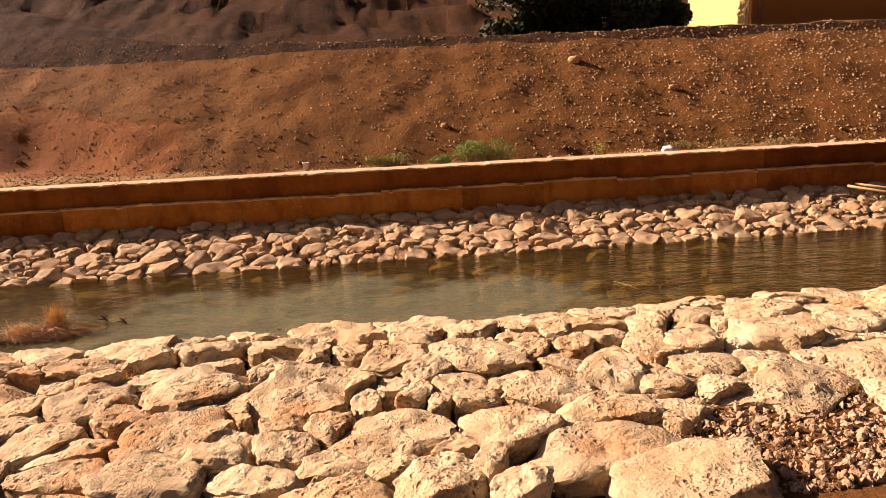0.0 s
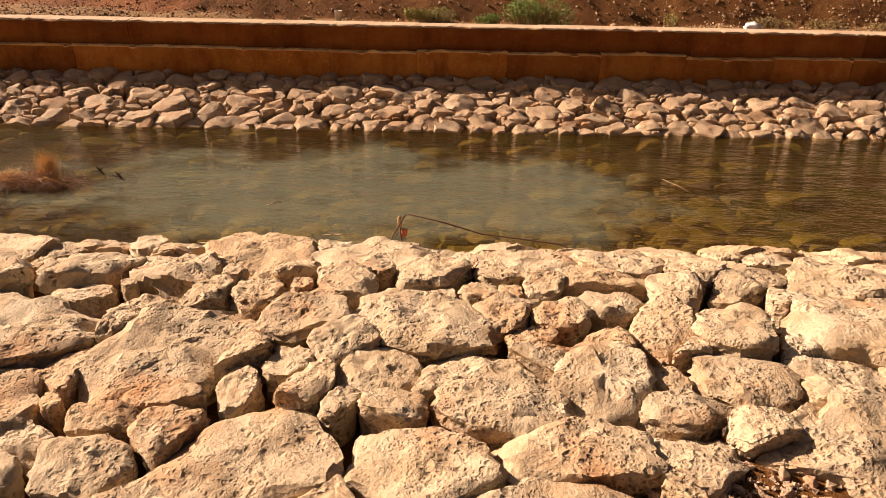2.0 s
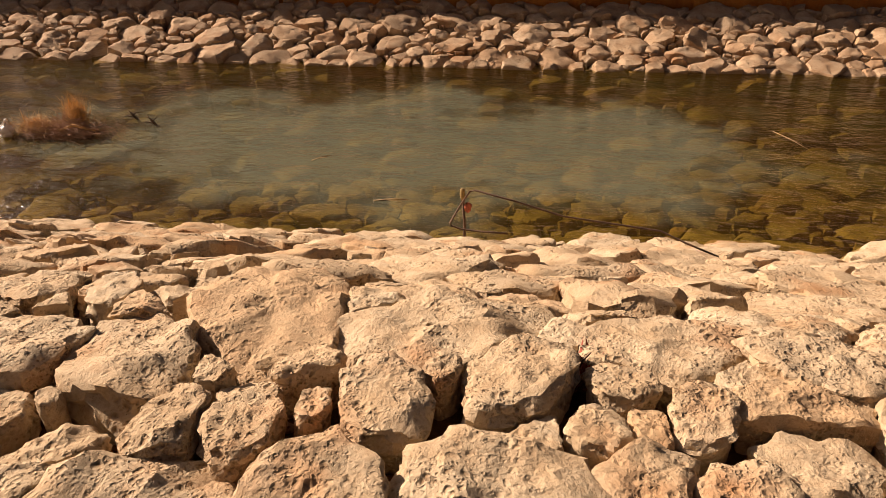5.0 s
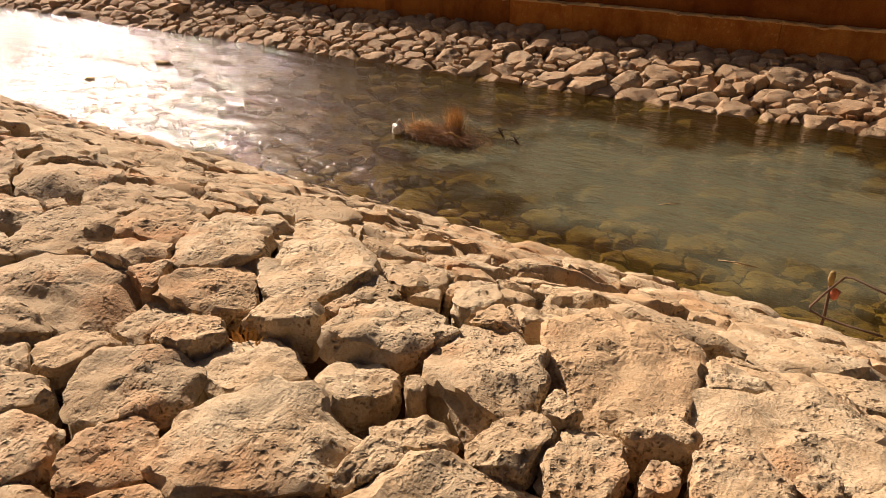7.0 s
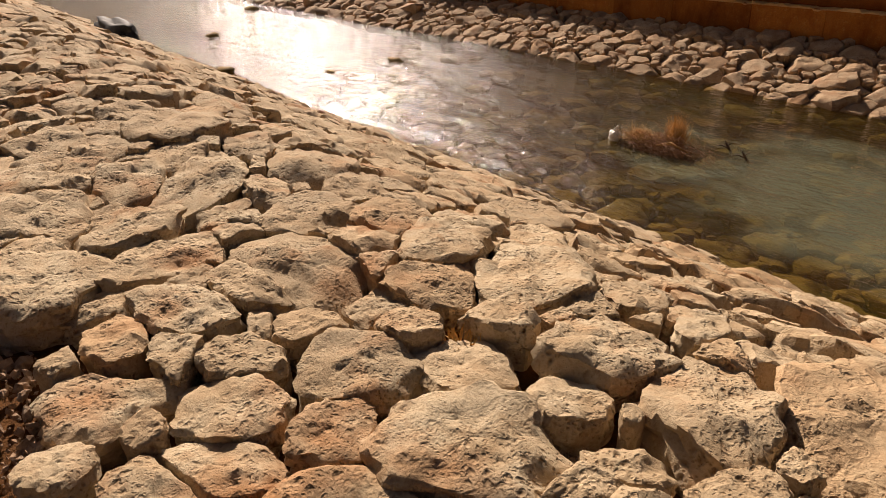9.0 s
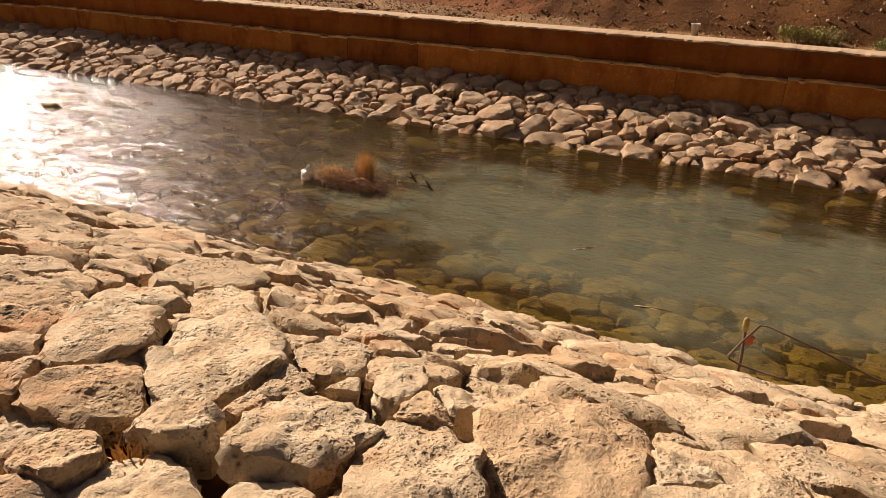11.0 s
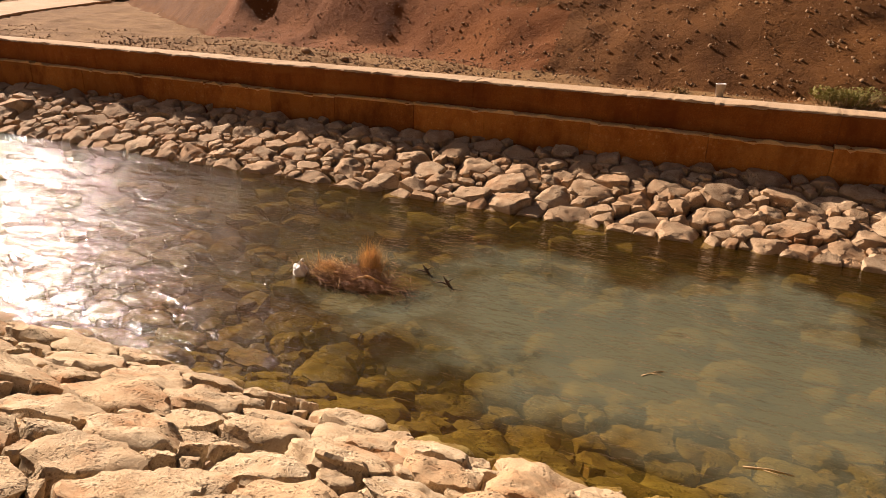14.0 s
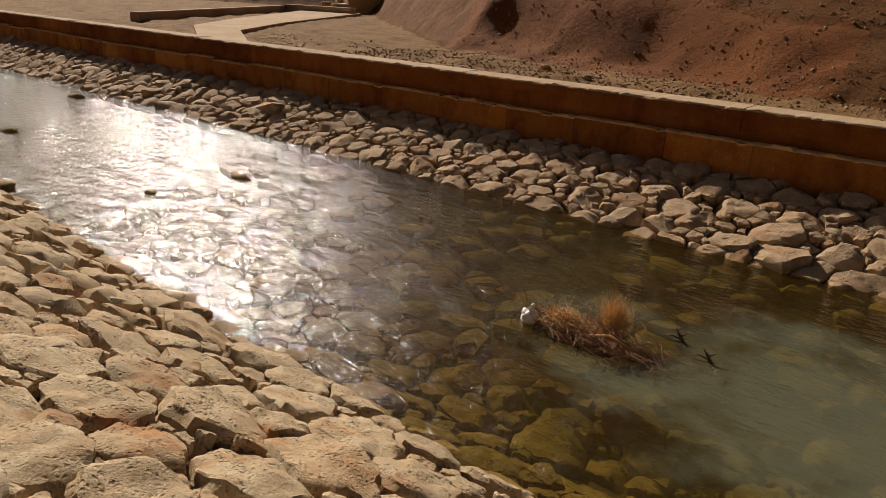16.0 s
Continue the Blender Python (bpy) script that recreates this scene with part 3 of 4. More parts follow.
# ---- wall ----
def prism(name, x0, x1, y0, y1, z0, z1, mat, parent, jag=0.0, seed=0):
    """A cast length of wall with a worn upper edge."""
    rng = random.Random(seed)
    n = max(2, int((x1 - x0) / 0.07))
    verts, faces = [], []
    for i in range(n + 1):
        x = x0 + (x1 - x0) * i / n
        j = jag * (noise.fractal((x * 2.3, seed, 0), 1, 2, 4) + 0.3 * rng.uniform(-1, 1))
        verts += [(x, y0, z0), (x, y0 + 0.3 * abs(j), z1 - 0.012 + j), (x, y0 + 0.012 + abs(j), z1 + j * 0.4), (x, y1, z1), (x, y1, z0)]
    for i in range(n):
        a, b = 5 * i, 5 * i + 5
        faces += [(a + k, a + (k + 1) % 5, b + (k + 1) % 5, b + k) for k in range(5)]
    faces += [(4, 3, 2, 1, 0), tuple(5 * n + k for k in range(5))]
    me = bpy.data.meshes.new(name)
    me.from_pydata(verts, [], faces)
    me.materials.append(mat)
    ob = new(name, me)
    ob.parent = parent
    return ob


wall = tagged(new("wall_far"), "low stepped ochre retaining wall of cast sections", "wall", kind="structure")
x, i = -48.0, 0
while x < 26:
    w = random.uniform(1.3, 1.9)
    top = 1.08 + random.uniform(-0.03, 0.03)
    prism("lower_panel", x, x + w - 0.006, 15.235 + random.uniform(-0.014, 0.014), 15.5, 0.1, top, WALL_LOW, wall, 0.02, i)
    prism("ledge", x, x + w - 0.006, 15.215, 15.50, top - 0.012, top + 0.018, LIT_EDGE, wall, 0.085, i + 600)
    x, i = x + w, i + 1
x = -48.0
while x < 26:
    w = random.uniform(2.4, 3.6)
    prism("upper_panel", x, x + w - 0.003, 15.40 + random.uniform(-0.006, 0.006), 15.95, 1.0, 1.538 + random.uniform(-0.008, 0.008), WALL, wall, 0.02, i)
    prism("coping", x, x + w - 0.004, 15.415, 15.97, 1.50, 1.568 + random.uniform(-0.006, 0.006), DUST, wall, 0.045, i + 300)
    x, i = x + w, i + 1


# ---- loose stones ----
def pebbles(owner_name, label, places, mat, seed, kind="stuff"):
    """Many small angular stones in one mesh."""
    rng = random.Random(seed)
    seedling = bmesh.new()
    bmesh.ops.create_icosphere(seedling, subdivisions=1, radius=1.0)
    base = [v.co.copy() for v in seedling.verts]
    tris = [tuple(v.index for v in f.verts) for f in seedling.faces]
    seedling.free()
    low = [Vector(c) for c in ((1, 0, 0), (-1, 0, 0), (0, 1, 0), (0, -1, 0), (0, 0, 1), (0, 0, -1))]
    low_tris = [(0, 2, 4), (2, 1, 4), (1, 3, 4), (3, 0, 4), (2, 0, 5), (1, 2, 5), (3, 1, 5), (0, 3, 5)]
    verts, faces = [], []
    for x, y, z, r in places:
        m = pose(x, y, z, rng.uniform(0, 360), rng.uniform(0, 360), rng.uniform(0, 360)) @ Matrix.Diagonal((r * rng.uniform(0.7, 1.4), r, r * rng.uniform(0.45, 0.85), 1))
        pts, fs = (base, tris) if r > 0.022 else (low, low_tris)
        n = len(verts)
        verts += [m @ (p * rng.uniform(0.72, 1.2)) for p in pts]
        faces += [tuple(n + i for i in f) for f in fs]
    me = bpy.data.meshes.new(owner_name)
    me.from_pydata(verts, [], faces)
    me.materials.append(mat)
    return tagged(new(owner_name, me), label, "stones", kind=kind)


rng = random.Random(77)
spots = []
for _ in range(26000):
    x, y = rng.gauss(-0.2, 3.2), 2.75 - abs(rng.gauss(0, 1.5))
    if -9 < x < 8 and y < 2.12 + 0.2 * noise.noise((x * 1.3, 0.5, 0)) + (0.35 if -3.1 < x < -1.6 or x > 1.1 else -0.35 if x < -3.1 else 0):
        r = 0.006 + 0.024 * rng.random() ** 3
        spots.append((x, y, max(ground_z(x, y), near_z(y) - 0.12) + 0.3 * r, r))
for _ in range(13000):
    x, y = 1.0 + 5.0 * rng.random() ** 1.6, rng.uniform(1.2, 2.72)
    r = 0.005 + 0.02 * rng.random() ** 4
    spots.append((x, y, ground_z(x, y) + 0.3 * r, r))
pebbles("gravel", "loose brown and grey gravel at the top of the bank", spots, GRAVEL, 78)

spots = []
for _ in range(3000):
    x, y = rng.uniform(-6, 4.5), rng.uniform(2.2, 7.6)
    r = 0.012 + 0.04 * rng.random() ** 2
    spots.append((x, y, near_z(y) - 0.15 + rng.uniform(-0.03, 0.03), r))
pebbles("stone_chips", "small stone chips lying in the gaps between the boulders", spots, GRAVEL, 80)

spots = []
for _ in range(40000):
    x, y = rng.uniform(-16, 24), 16.0 + 7.4 * rng.random()
    if rng.random() < 0.35 + 0.65 * ease((x + 4) / 14) + (0.4 if x < -4 and y < 18.5 else 0):
        r = 0.009 + 0.034 * rng.random() ** 4
        spots.append((x, y, land_z(x, y) + 0.15 * r, r))
pebbles("embankment_stones", "pale stones scattered over the earth embankment", spots, PALE_PEBBLE, 79)


# ---- things ----
def plain(name, colour, rough=0.7, spread=0.15, scale=20.0):
    m, nt, b = material(name)
    p = place_vector(nt)
    f = noise_tex(nt, p, scale, 5, 0.65)
    nt.links.new(ramp(nt, f, [(0.3, tuple(v * (1 - spread) for v in colour)), (0.7, tuple(min(1, v * (1 + spread)) for v in colour))]), b.inputs["Base Color"])
    b.inputs["Roughness"].default_value = rough
    nt.links.new(bump(nt, f, 0.4, 0.005), b.inputs["Normal"])
    return m


STRAW = plain("straw", (0.62, 0.37, 0.12), 0.8, 0.4, 40)
RUST_BRUSH = plain("brown_brush", (0.27, 0.13, 0.055), 0.85, 0.4, 40)
BARK = plain("dark_wood", (0.10, 0.055, 0.03), 0.85, 0.3, 30)
GREEN = plain("green_leaf", (0.15, 0.23, 0.024), 0.7, 0.4, 30)
OLIVE = plain("olive_leaf", (0.27, 0.235, 0.045), 0.75, 0.35, 30)
DRY = plain("dry_leaf", (0.26, 0.174, 0.0558), 0.8, 0.35, 30)
WHITE = plain("white_plastic", (0.82, 0.80, 0.76), 0.45, 0.05, 15)
BLACK = plain("black_plastic", (0.02, 0.022, 0.026), 0.75, 0.3, 15)
CLOTH = plain("red_cloth", (0.36, 0.10, 0.05), 0.9, 0.3, 40)
RED_LEAF = plain("red_leaf", (0.30, 0.07, 0.035), 0.8, 0.35, 30)
DARK_LEAF = plain("dark_leaf", (0.035, 0.05, 0.015), 0.8, 0.4, 5)
# house front only: warm bounce light put into a brighter orange colour
BOUNCE_ORANGE = earth_material("bounce_orange_render", (0.80, 0.34, 0.085), (0.72, 0.29, 0.07), (0.82, 0.38, 0.11), 1.0, 0.01)
CLOD = earth_material("dry_clod", (0.42, 0.24, 0.12), (0.30, 0.155, 0.07), (0.48, 0.31, 0.18), 4.0, 0.02)
OCHRE = earth_material("house_render", (0.70, 0.48, 0.22), (0.64, 0.42, 0.18), (0.72, 0.52, 0.26), 1.0, 0.01)


def part(name, bm, mat, parent, label=""):
    me = bpy.data.meshes.new(name)
    bm.to_mesh(me)
    bm.free()
    me.materials.append(mat)
    ob = new(name, me)
    ob.parent = parent
    return tagged(ob, label)


def thing(name, x, y, z, label, category, group=""):
    ob = new(name)
    ob.matrix_basis = pose(x, y, z)
    return tagged(ob, label, category, group)


def tube(bm, points, radii, sides=6):
    """A round stick through the points, closed at both ends."""
    rings = []
    for i, p in enumerate(points):
        way = (Vector(points[min(i + 1, len(points) - 1)]) - Vector(points[max(i - 1, 0)])).normalized()
        side = way.orthogonal().normalized()
        up = way.cross(side)
        rings.append([bm.verts.new(Vector(p) + radii[i] * (side * math.cos(a) + up * math.sin(a))) for a in (6.2832 * k / sides for k in range(sides))])
    for a, b in zip(rings, rings[1:]):
        for k in range(sides):
            bm.faces.new((a[k], a[(k + 1) % sides], b[(k + 1) % sides], b[k]))
    bm.faces.new(rings[0][::-1])
    bm.faces.new(rings[-1])
    for f in bm.faces:
        f.smooth = True
    return bm


def blades(n, spread_x, spread_y, height, lean, width, rng, curl=0.5):
    """Thin bent stalks growing from a patch."""
    bm = bmesh.new()
    for _ in range(n):
        a, q = rng.uniform(0, 6.283), math.sqrt(rng.random())
        x, y = spread_x * q * math.cos(a), spread_y * q * math.sin(a)
        h = height * rng.uniform(0.45, 1.0)
        tip = Vector((x * lean + rng.uniform(-1, 1) * h * 0.45, y * lean + rng.uniform(-1, 1) * h * 0.45, h))
        turn = rng.uniform(0, 3.14)
        s = Vector((math.cos(turn), math.sin(turn), 0)) * width * rng.uniform(0.6, 1.3)
        root = Vector((x, y, -0.01))
        mid = root + tip * 0.55 + Vector((rng.uniform(-1, 1), rng.uniform(-1, 1), 0.3)) * h * 0.2 * curl
        end = root + tip
        v = [bm.verts.new(p) for p in (root - s, root + s, mid + s * 0.8, mid - s * 0.8, end)]
        bm.faces.new(v[:4])
        bm.faces.new((v[3], v[2], v[4]))
    return bm


def lump(rx, ry, rz, rng, rough=0.25, level=3):
    bm = bmesh.new()
    bmesh.ops.create_icosphere(bm, subdivisions=level, radius=1.0)
    off = Vector((rng.uniform(0, 50), rng.uniform(0, 50), 0))
    for v in bm.verts:
        k = 1 + rough * noise.fractal(off + v.co * 1.7, 0.8, 2.1, 4)
        v.co = Vector((v.co.x * rx * k, v.co.y * ry * k, v.co.z * rz * k))
    for f in bm.faces:
        f.smooth = True
    return bm


rng = random.Random(4)
# clump of dry brush stranded in the stream
brush = thing("brush_clump", -5.0, 10.12, -0.03, "tangled clump of dry reddish brown brush stranded in the stream", "brush")
part("stem_mat", lump(0.46, 0.17, 0.07, rng, 0.6), BARK, brush, "dark matted wet stems")


def tangle(n, cx, cy, cz, rx, ry, rz, length, width):
    """Short stalks lying every way within an uneven heap."""
    bm = bmesh.new()
    for _ in range(n):
        d = Vector((rng.gauss(0, 0.5), rng.gauss(0, 0.5), abs(rng.gauss(0, 0.5))))
        c = Vector((cx + d.x * rx, cy + d.y * ry, cz + d.z * rz))
        u = Vector((rng.uniform(-1, 1), rng.uniform(-1, 1), rng.uniform(-0.4, 0.8))).normalized() * length * rng.uniform(0.4, 1)
        w = u.orthogonal().normalized() * width
        bend = Vector((rng.uniform(-1, 1), rng.uniform(-1, 1), rng.uniform(0, 1))) * length * 0.15
        v = [bm.verts.new(p) for p in (c - u, c - u + w, c + bend + w, c + bend, c + u)]
        bm.faces.new((v[0], v[1], v[2], v[3]))
        bm.faces.new((v[3], v[2], v[4]))
    return bm


def fan(n, cx, cy, cz, spread, height, width):
    """Hair-thin stems that fan out upwards from one root, bent at their tips."""
    bm = bmesh.new()
    for _ in range(n):
        a, q = rng.uniform(0, 6.283), rng.random() ** 0.7
        way = Vector((math.cos(a) * q * spread, math.sin(a) * q * spread, height * rng.uniform(0.45, 1.0) * (1 - 0.35 * q)))
        root = Vector((cx + rng.gauss(0, 0.05), cy + rng.gauss(0, 0.04), cz))
        side = Vector((rng.uniform(-1, 1), rng.uniform(-1, 1), 0)).normalized() * width
        bend = Vector((rng.gauss(0, 0.03), rng.gauss(0, 0.03), 0.02))
        mid, end = root + way * 0.6 + bend, root + way + Vector((rng.gauss(0, 0.08), rng.gauss(0, 0.08), rng.gauss(-0.02, 0.05)))
        v = [bm.verts.new(p) for p in (root - side, root + side, mid + side * 0.7, mid - side * 0.7, end)]
        bm.faces.new(v[:4])
        bm.faces.new((v[3], v[2], v[4]))
    return bm


tagged(part("stem_tangle", tangle(1300, 0.10, -0.04, 0.03, 0.58, 0.26, 0.17, 0.15, 0.004), RUST_BRUSH, brush, "brown tangled stems"), kind="stuff")
# darker stems low down along the foot of the clump
tagged(part("dark_tangle", tangle(420, -0.12, -0.12, -0.01, 0.55, 0.16, 0.09, 0.14, 0.006), BARK, brush, "dark stems at the waterline"), kind="stuff")
tagged(part("straw_tangle", tangle(330, -0.26, 0.0, 0.05, 0.34, 0.2, 0.16, 0.12, 0.0035), STRAW, brush, "straw-coloured dry stems"), kind="stuff")
tagged(part("straw_tuft", fan(260, -0.3, 0.02, 0.05, 0.2, 0.27, 0.0025), STRAW, brush, "loose straw-coloured tuft"), kind="stuff")
tagged(part("plume", fan(520, 0.16, 0.18, 0.06, 0.15, 0.55, 0.0026), STRAW, brush, "upright feathery orange plume"), kind="stuff")
bm = tube(bmesh.new(), [(0.05, -0.1, 0.1), (0.25, -0.08, 0.17), (0.5, -0.05, 0.09)], [0.02, 0.018, 0.012])
part("branch", bm, STRAW, brush, "pale bare branch")
bm = tube(bmesh.new(), [(-0.42, 0.0, 0.1), (-0.46, 0.03, 0.32)], [0.007, 0.004])
part("stalk", bm, STRAW, brush)
bag = thing("plastic_bag", -5.62, 10.0, 0.05, "crumpled white plastic bag caught on the brush", "bag")
part("bag_body", lump(0.085, 0.075, 0.10, rng, 0.5), WHITE, bag)
bm = tube(bmesh.new(), [(0, 0, 0.08), (0.02, 0.01, 0.13), (0.05, 0.0, 0.15)], [0.03, 0.012, 0.022])
part("knot", bm, WHITE, bag)
for k, (x, y) in enumerate(((-4.33, 10.68), (-3.98, 10.48))):
    t = thing("twig", x, y, -0.05, "dark forked twig sticking out of the water", "twig", "twigs beside the brush clump")
    part("stem", tube(bmesh.new(), [(0.07, 0.03, -0.03), (0.05, 0.02, 0.03), (0, 0, 0.12), (-0.05, 0.02, 0.16)], [0.02, 0.018, 0.015, 0.006]), BARK, t)
    part("side_shoot", tube(bmesh.new(), [(0.04, 0.02, 0.06), (-0.07, 0.0, 0.09), (-0.13, -0.02, 0.07)], [0.012, 0.009, 0.004]), BARK, t)
    part("side_shoot", tube(bmesh.new(), [(0.01, 0.0, 0.10), (0.07, 0.03, 0.14)], [0.012, 0.004]), BARK, t)

# reeds afloat and poles left on the far bank
REED = plain("dry_reed", (0.42, 0.28, 0.13), 0.7, 0.25, 30)
for x0, y0, x1, y1, w, label in (
    (-0.79, 8.56, -0.45, 8.61, 0.007, "thin pale reed floating on the water"),
    (-1.66, 9.51, -1.48, 9.68, 0.006, "short brown reed floating on the water"),
    (3.86, 10.83, 4.09, 10.25, 0.0035, "long thin reed floating on the water"),
):
    reed = thing("reed", (x0 + x1) / 2, (y0 + y1) / 2, 0.004, label, "reed", "reeds afloat")
    dx, dy = (x1 - x0) / 2, (y1 - y0) / 2
    part("stem", tube(bmesh.new(), [(-dx, -dy, 0), (0.01, 0.02, 0.004), (dx, dy, 0.0)], [w, w * 0.9, w * 0.4]), REED, reed)
    part("leaf_blade", tube(bmesh.new(), [(-dx * 0.2, -dy * 0.2, 0.003), (dx * 0.1 + 0.03, dy * 0.1 - 0.03, 0.012), (dx * 0.3 + 0.07, dy * 0.3 - 0.05, 0.006)], [w * 0.5, w * 0.6, w * 0.2], 4), REED, reed)
for x0, y0, z0, x1, y1, z1 in ((10.75, 14.75, 0.68, 12.1, 14.0, 0.42), (11.0, 14.85, 0.70, 12.3, 14.25, 0.50)):
    pole = thing("pole", (x0 + x1) / 2, (y0 + y1) / 2, (z0 + z1) / 2, "bare pale pole lying on the stones of the far bank", "pole", "poles on the far bank")
    a = Vector((x1 - x0, y1 - y0, z1 - z0)) / 2
    part("shaft", tube(bmesh.new(), [tuple(-a), (0.02, 0.02, 0.0), tuple(a)], [0.03, 0.026, 0.016], 7), REED, pole)
    part("side_shoot", tube(bmesh.new(), [tuple(a * 0.3), tuple(a * 0.45 + Vector((0.06, -0.05, 0.07)))], [0.014, 0.006], 5), REED, pole)

# stake with a bent rod at the water's edge
stake = thing("stake", 0.18, 7.55, 0.0, "thin wooden stake with tied cloth and a bent rusty rod", "stake")
part("post", tube(bmesh.new(), [(0.0, 0, 0.0), (0.005, 0, 0.3), (-0.015, 0, 0.60)], [0.013, 0.012, 0.011], 8), BARK, stake)
part("wrapping", tube(bmesh.new(), [(-0.013, 0, 0.55), (-0.016, 0, 0.60), (-0.017, 0, 0.65), (-0.018, 0, 0.665)], [0.016, 0.024, 0.021, 0.012], 8), DRY, stake, "pale cord wrapping")
bm = lump(0.03, 0.022, 0.05, rng, 0.5, 2)
bmesh.ops.translate(bm, verts=bm.verts, vec=(0.03, -0.005, 0.49))
part("rag", bm, CLOTH, stake, "small red rag")
rod = [(0.36, -0.55, 0.56), (0.16, -0.48, 0.53), (0.0, -0.42, 0.51), (-0.08, -0.44, 0.55), (-0.09, -0.45, 0.58), (-0.02, -0.45, 0.72), (0.06, -0.44, 0.855), (0.10, -0.44, 0.865),
       (0.42, -0.50, 0.81), (0.77, -0.52, 0.71), (1.2, -0.55, 0.67), (1.5, -0.57, 0.64), (1.68, -0.62, 0.575), (1.9, -0.75, 0.54)]
part("rod", tube(bmesh.new(), rod, [0.008] * len(rod), 6), BARK, stake, "thin rusty bent rod")

# on and behind the wall
cup = thing("cup", -1.62, 16.7, land_z(-1.62, 16.7), "white plastic cup standing on the ground behind the wall", "cup")
bm = bmesh.new()
rings = []
for r, z in ((0.06, 0.0), (0.082, 0.20), (0.088, 0.20), (0.088, 0.213), (0.078, 0.213), (0.056, 0.014)):
    rings.append([bm.verts.new((r * math.cos(a), r * math.sin(a), z)) for a in (6.2832 * k / 20 for k in range(20))])
for a, b in zip(rings, rings[1:]):
    for k in range(20):
        bm.faces.new((a[k], a[(k + 1) % 20], b[(k + 1) % 20], b[k])).smooth = True
bm.faces.new(rings[0][::-1])
bm.faces.new(rings[-1])
part("cup_body", bm, WHITE, cup)


def leaves(n, w, d, h, size, rng):
    """Small leaves over the hummocks of a low bush."""
    bm = bmesh.new()
    humps = [(rng.uniform(-0.7, 0.7) * w, rng.uniform(-0.7, 0.7) * d, h * rng.uniform(0.35, 0.75), rng.uniform(0.25, 0.5)) for _ in range(9)]
    for _ in range(n):
        hx, hy, hz, r = rng.choice(humps)
        q = Vector((rng.gauss(0, 1), rng.gauss(0, 1), rng.gauss(0, 1))).normalized() * rng.uniform(0.7, 1.1)
        c = Vector((hx + q.x * r * w, hy + q.y * r * d, max(0.01, hz + q.z * 0.4 * h)))
        u = (Vector((rng.uniform(-1, 1), rng.uniform(-1, 1), rng.uniform(-0.3, 1.2)))).normalized()
        v = u.orthogonal().normalized() * size * rng.uniform(0.3, 0.5)
        u *= size * rng.uniform(0.7, 1.3)
        bm.faces.new([bm.verts.new(c + p) for p in (-u, v, u, -v)])
    return bm


def weed(x, y, w, d, h, n, leaf, label, name="weed", lean=0.4, width=0.022):
    ob = thing(name, x, y, land_z(x, y), label, "plant", "weeds at the foot of the embankment")
    part("foliage", leaves(n * 2, w, d, h, width, rng), leaf, ob)
    part("stalk_tuft", blades(n // 6, w * 0.8, d * 0.8, h * 1.15, lean, 0.005, rng, 0.6), DRY, ob, "thin dry stems")


weed(0.3, 16.85, 0.62, 0.28, 0.27, 1300, OLIVE, "low olive green weed bush beside the wall")
weed(1.6, 16.7, 0.30, 0.20, 0.22, 500, GREEN, "low green weed behind the wall")
weed(2.65, 16.75, 0.78, 0.30, 0.48, 1900, GREEN, "bright green leafy weed behind the wall")
weed(5.6, 16.9, 0.18, 0.15, 0.34, 160, OLIVE, "small upright olive weed behind the wall")
weed(7.9, 16.95, 0.55, 0.22, 0.26, 500, DRY, "yellow dry grass tuft behind the wall")
weed(9.1, 17.1, 0.4, 0.2, 0.24, 350, DRY, "brown dry grass tuft behind the wall")
weed(10.3, 16.9, 0.5, 0.2, 0.18, 350, DRY, "low dry grass tuft behind the wall")
weed(-2.2, 16.5, 0.2, 0.14, 0.16, 120, DRY, "small dry weed behind the wall")
for x, y in (
    (-1.34, 3.55),
    (-0.59, 3.37),
    (0.69, 3.97),
    (0.09, 4.13),
    (-0.61, 3.36),
):
    ob = thing("dry_weed", x, y, near_z(y) - 0.10, "small withered red-brown weed between the boulders", "plant", "withered weeds between the boulders")
    part("foliage", blades(70, 0.07, 0.06, 0.08, 0.6, 0.007, rng, 1.2), STRAW if x < -1 else RED_LEAF, ob)
    part("stalk", tube(bmesh.new(), [(0, 0, -0.05), (0.01, 0.01, 0.04), (0.03, 0.0, 0.08)], [0.004, 0.003, 0.002], 5), BARK, ob)
clods = []
for _ in range(2600):
    x, y = rng.uniform(-22, -2.5), 16.1 + 3.6 * rng.random()
    if noise.noise((x * 0.5, y * 0.7, 3)) > -0.15:
        r = 0.008 + 0.034 * rng.random() ** 3
        clods.append((x, y, land_z(x, y) + 0.1 * r, r))
pebbles("earth_clods", "lumps of red-brown earth strewn over the terrace", clods, CLOD, 81)
litter = thing("white_bag", 7.35, 16.75, land_z(7.35, 16.75) + 0.05, "crumpled white plastic bag beside dry grass", "bag")
part("bag_body", lump(0.20, 0.14, 0.11, rng, 0.45), WHITE, litter)
for x, y, r in ((-7.5, 16.6, 0.09), (-3.0, 16.4, 0.06), (4.4, 17.0, 0.09), (6.6, 16.6, 0.07), (11.8, 16.9, 0.12), (1.9, 18.4, 0.11), (-9.4, 17.4, 0.10), (-11, 18.3, 0.12), (8.6, 19.5, 0.12), (6.1, 20.8, 0.2)):
    t = thing("loose_stone", x, y, land_z(x, y) + r * 0.35, "pale loose stone lying on the earth", "stone", "stones on the embankment")
    part("stone_body", lump(r, r * 0.8, r * 0.65, rng, 0.4, 2), PALE_PEBBLE, t)

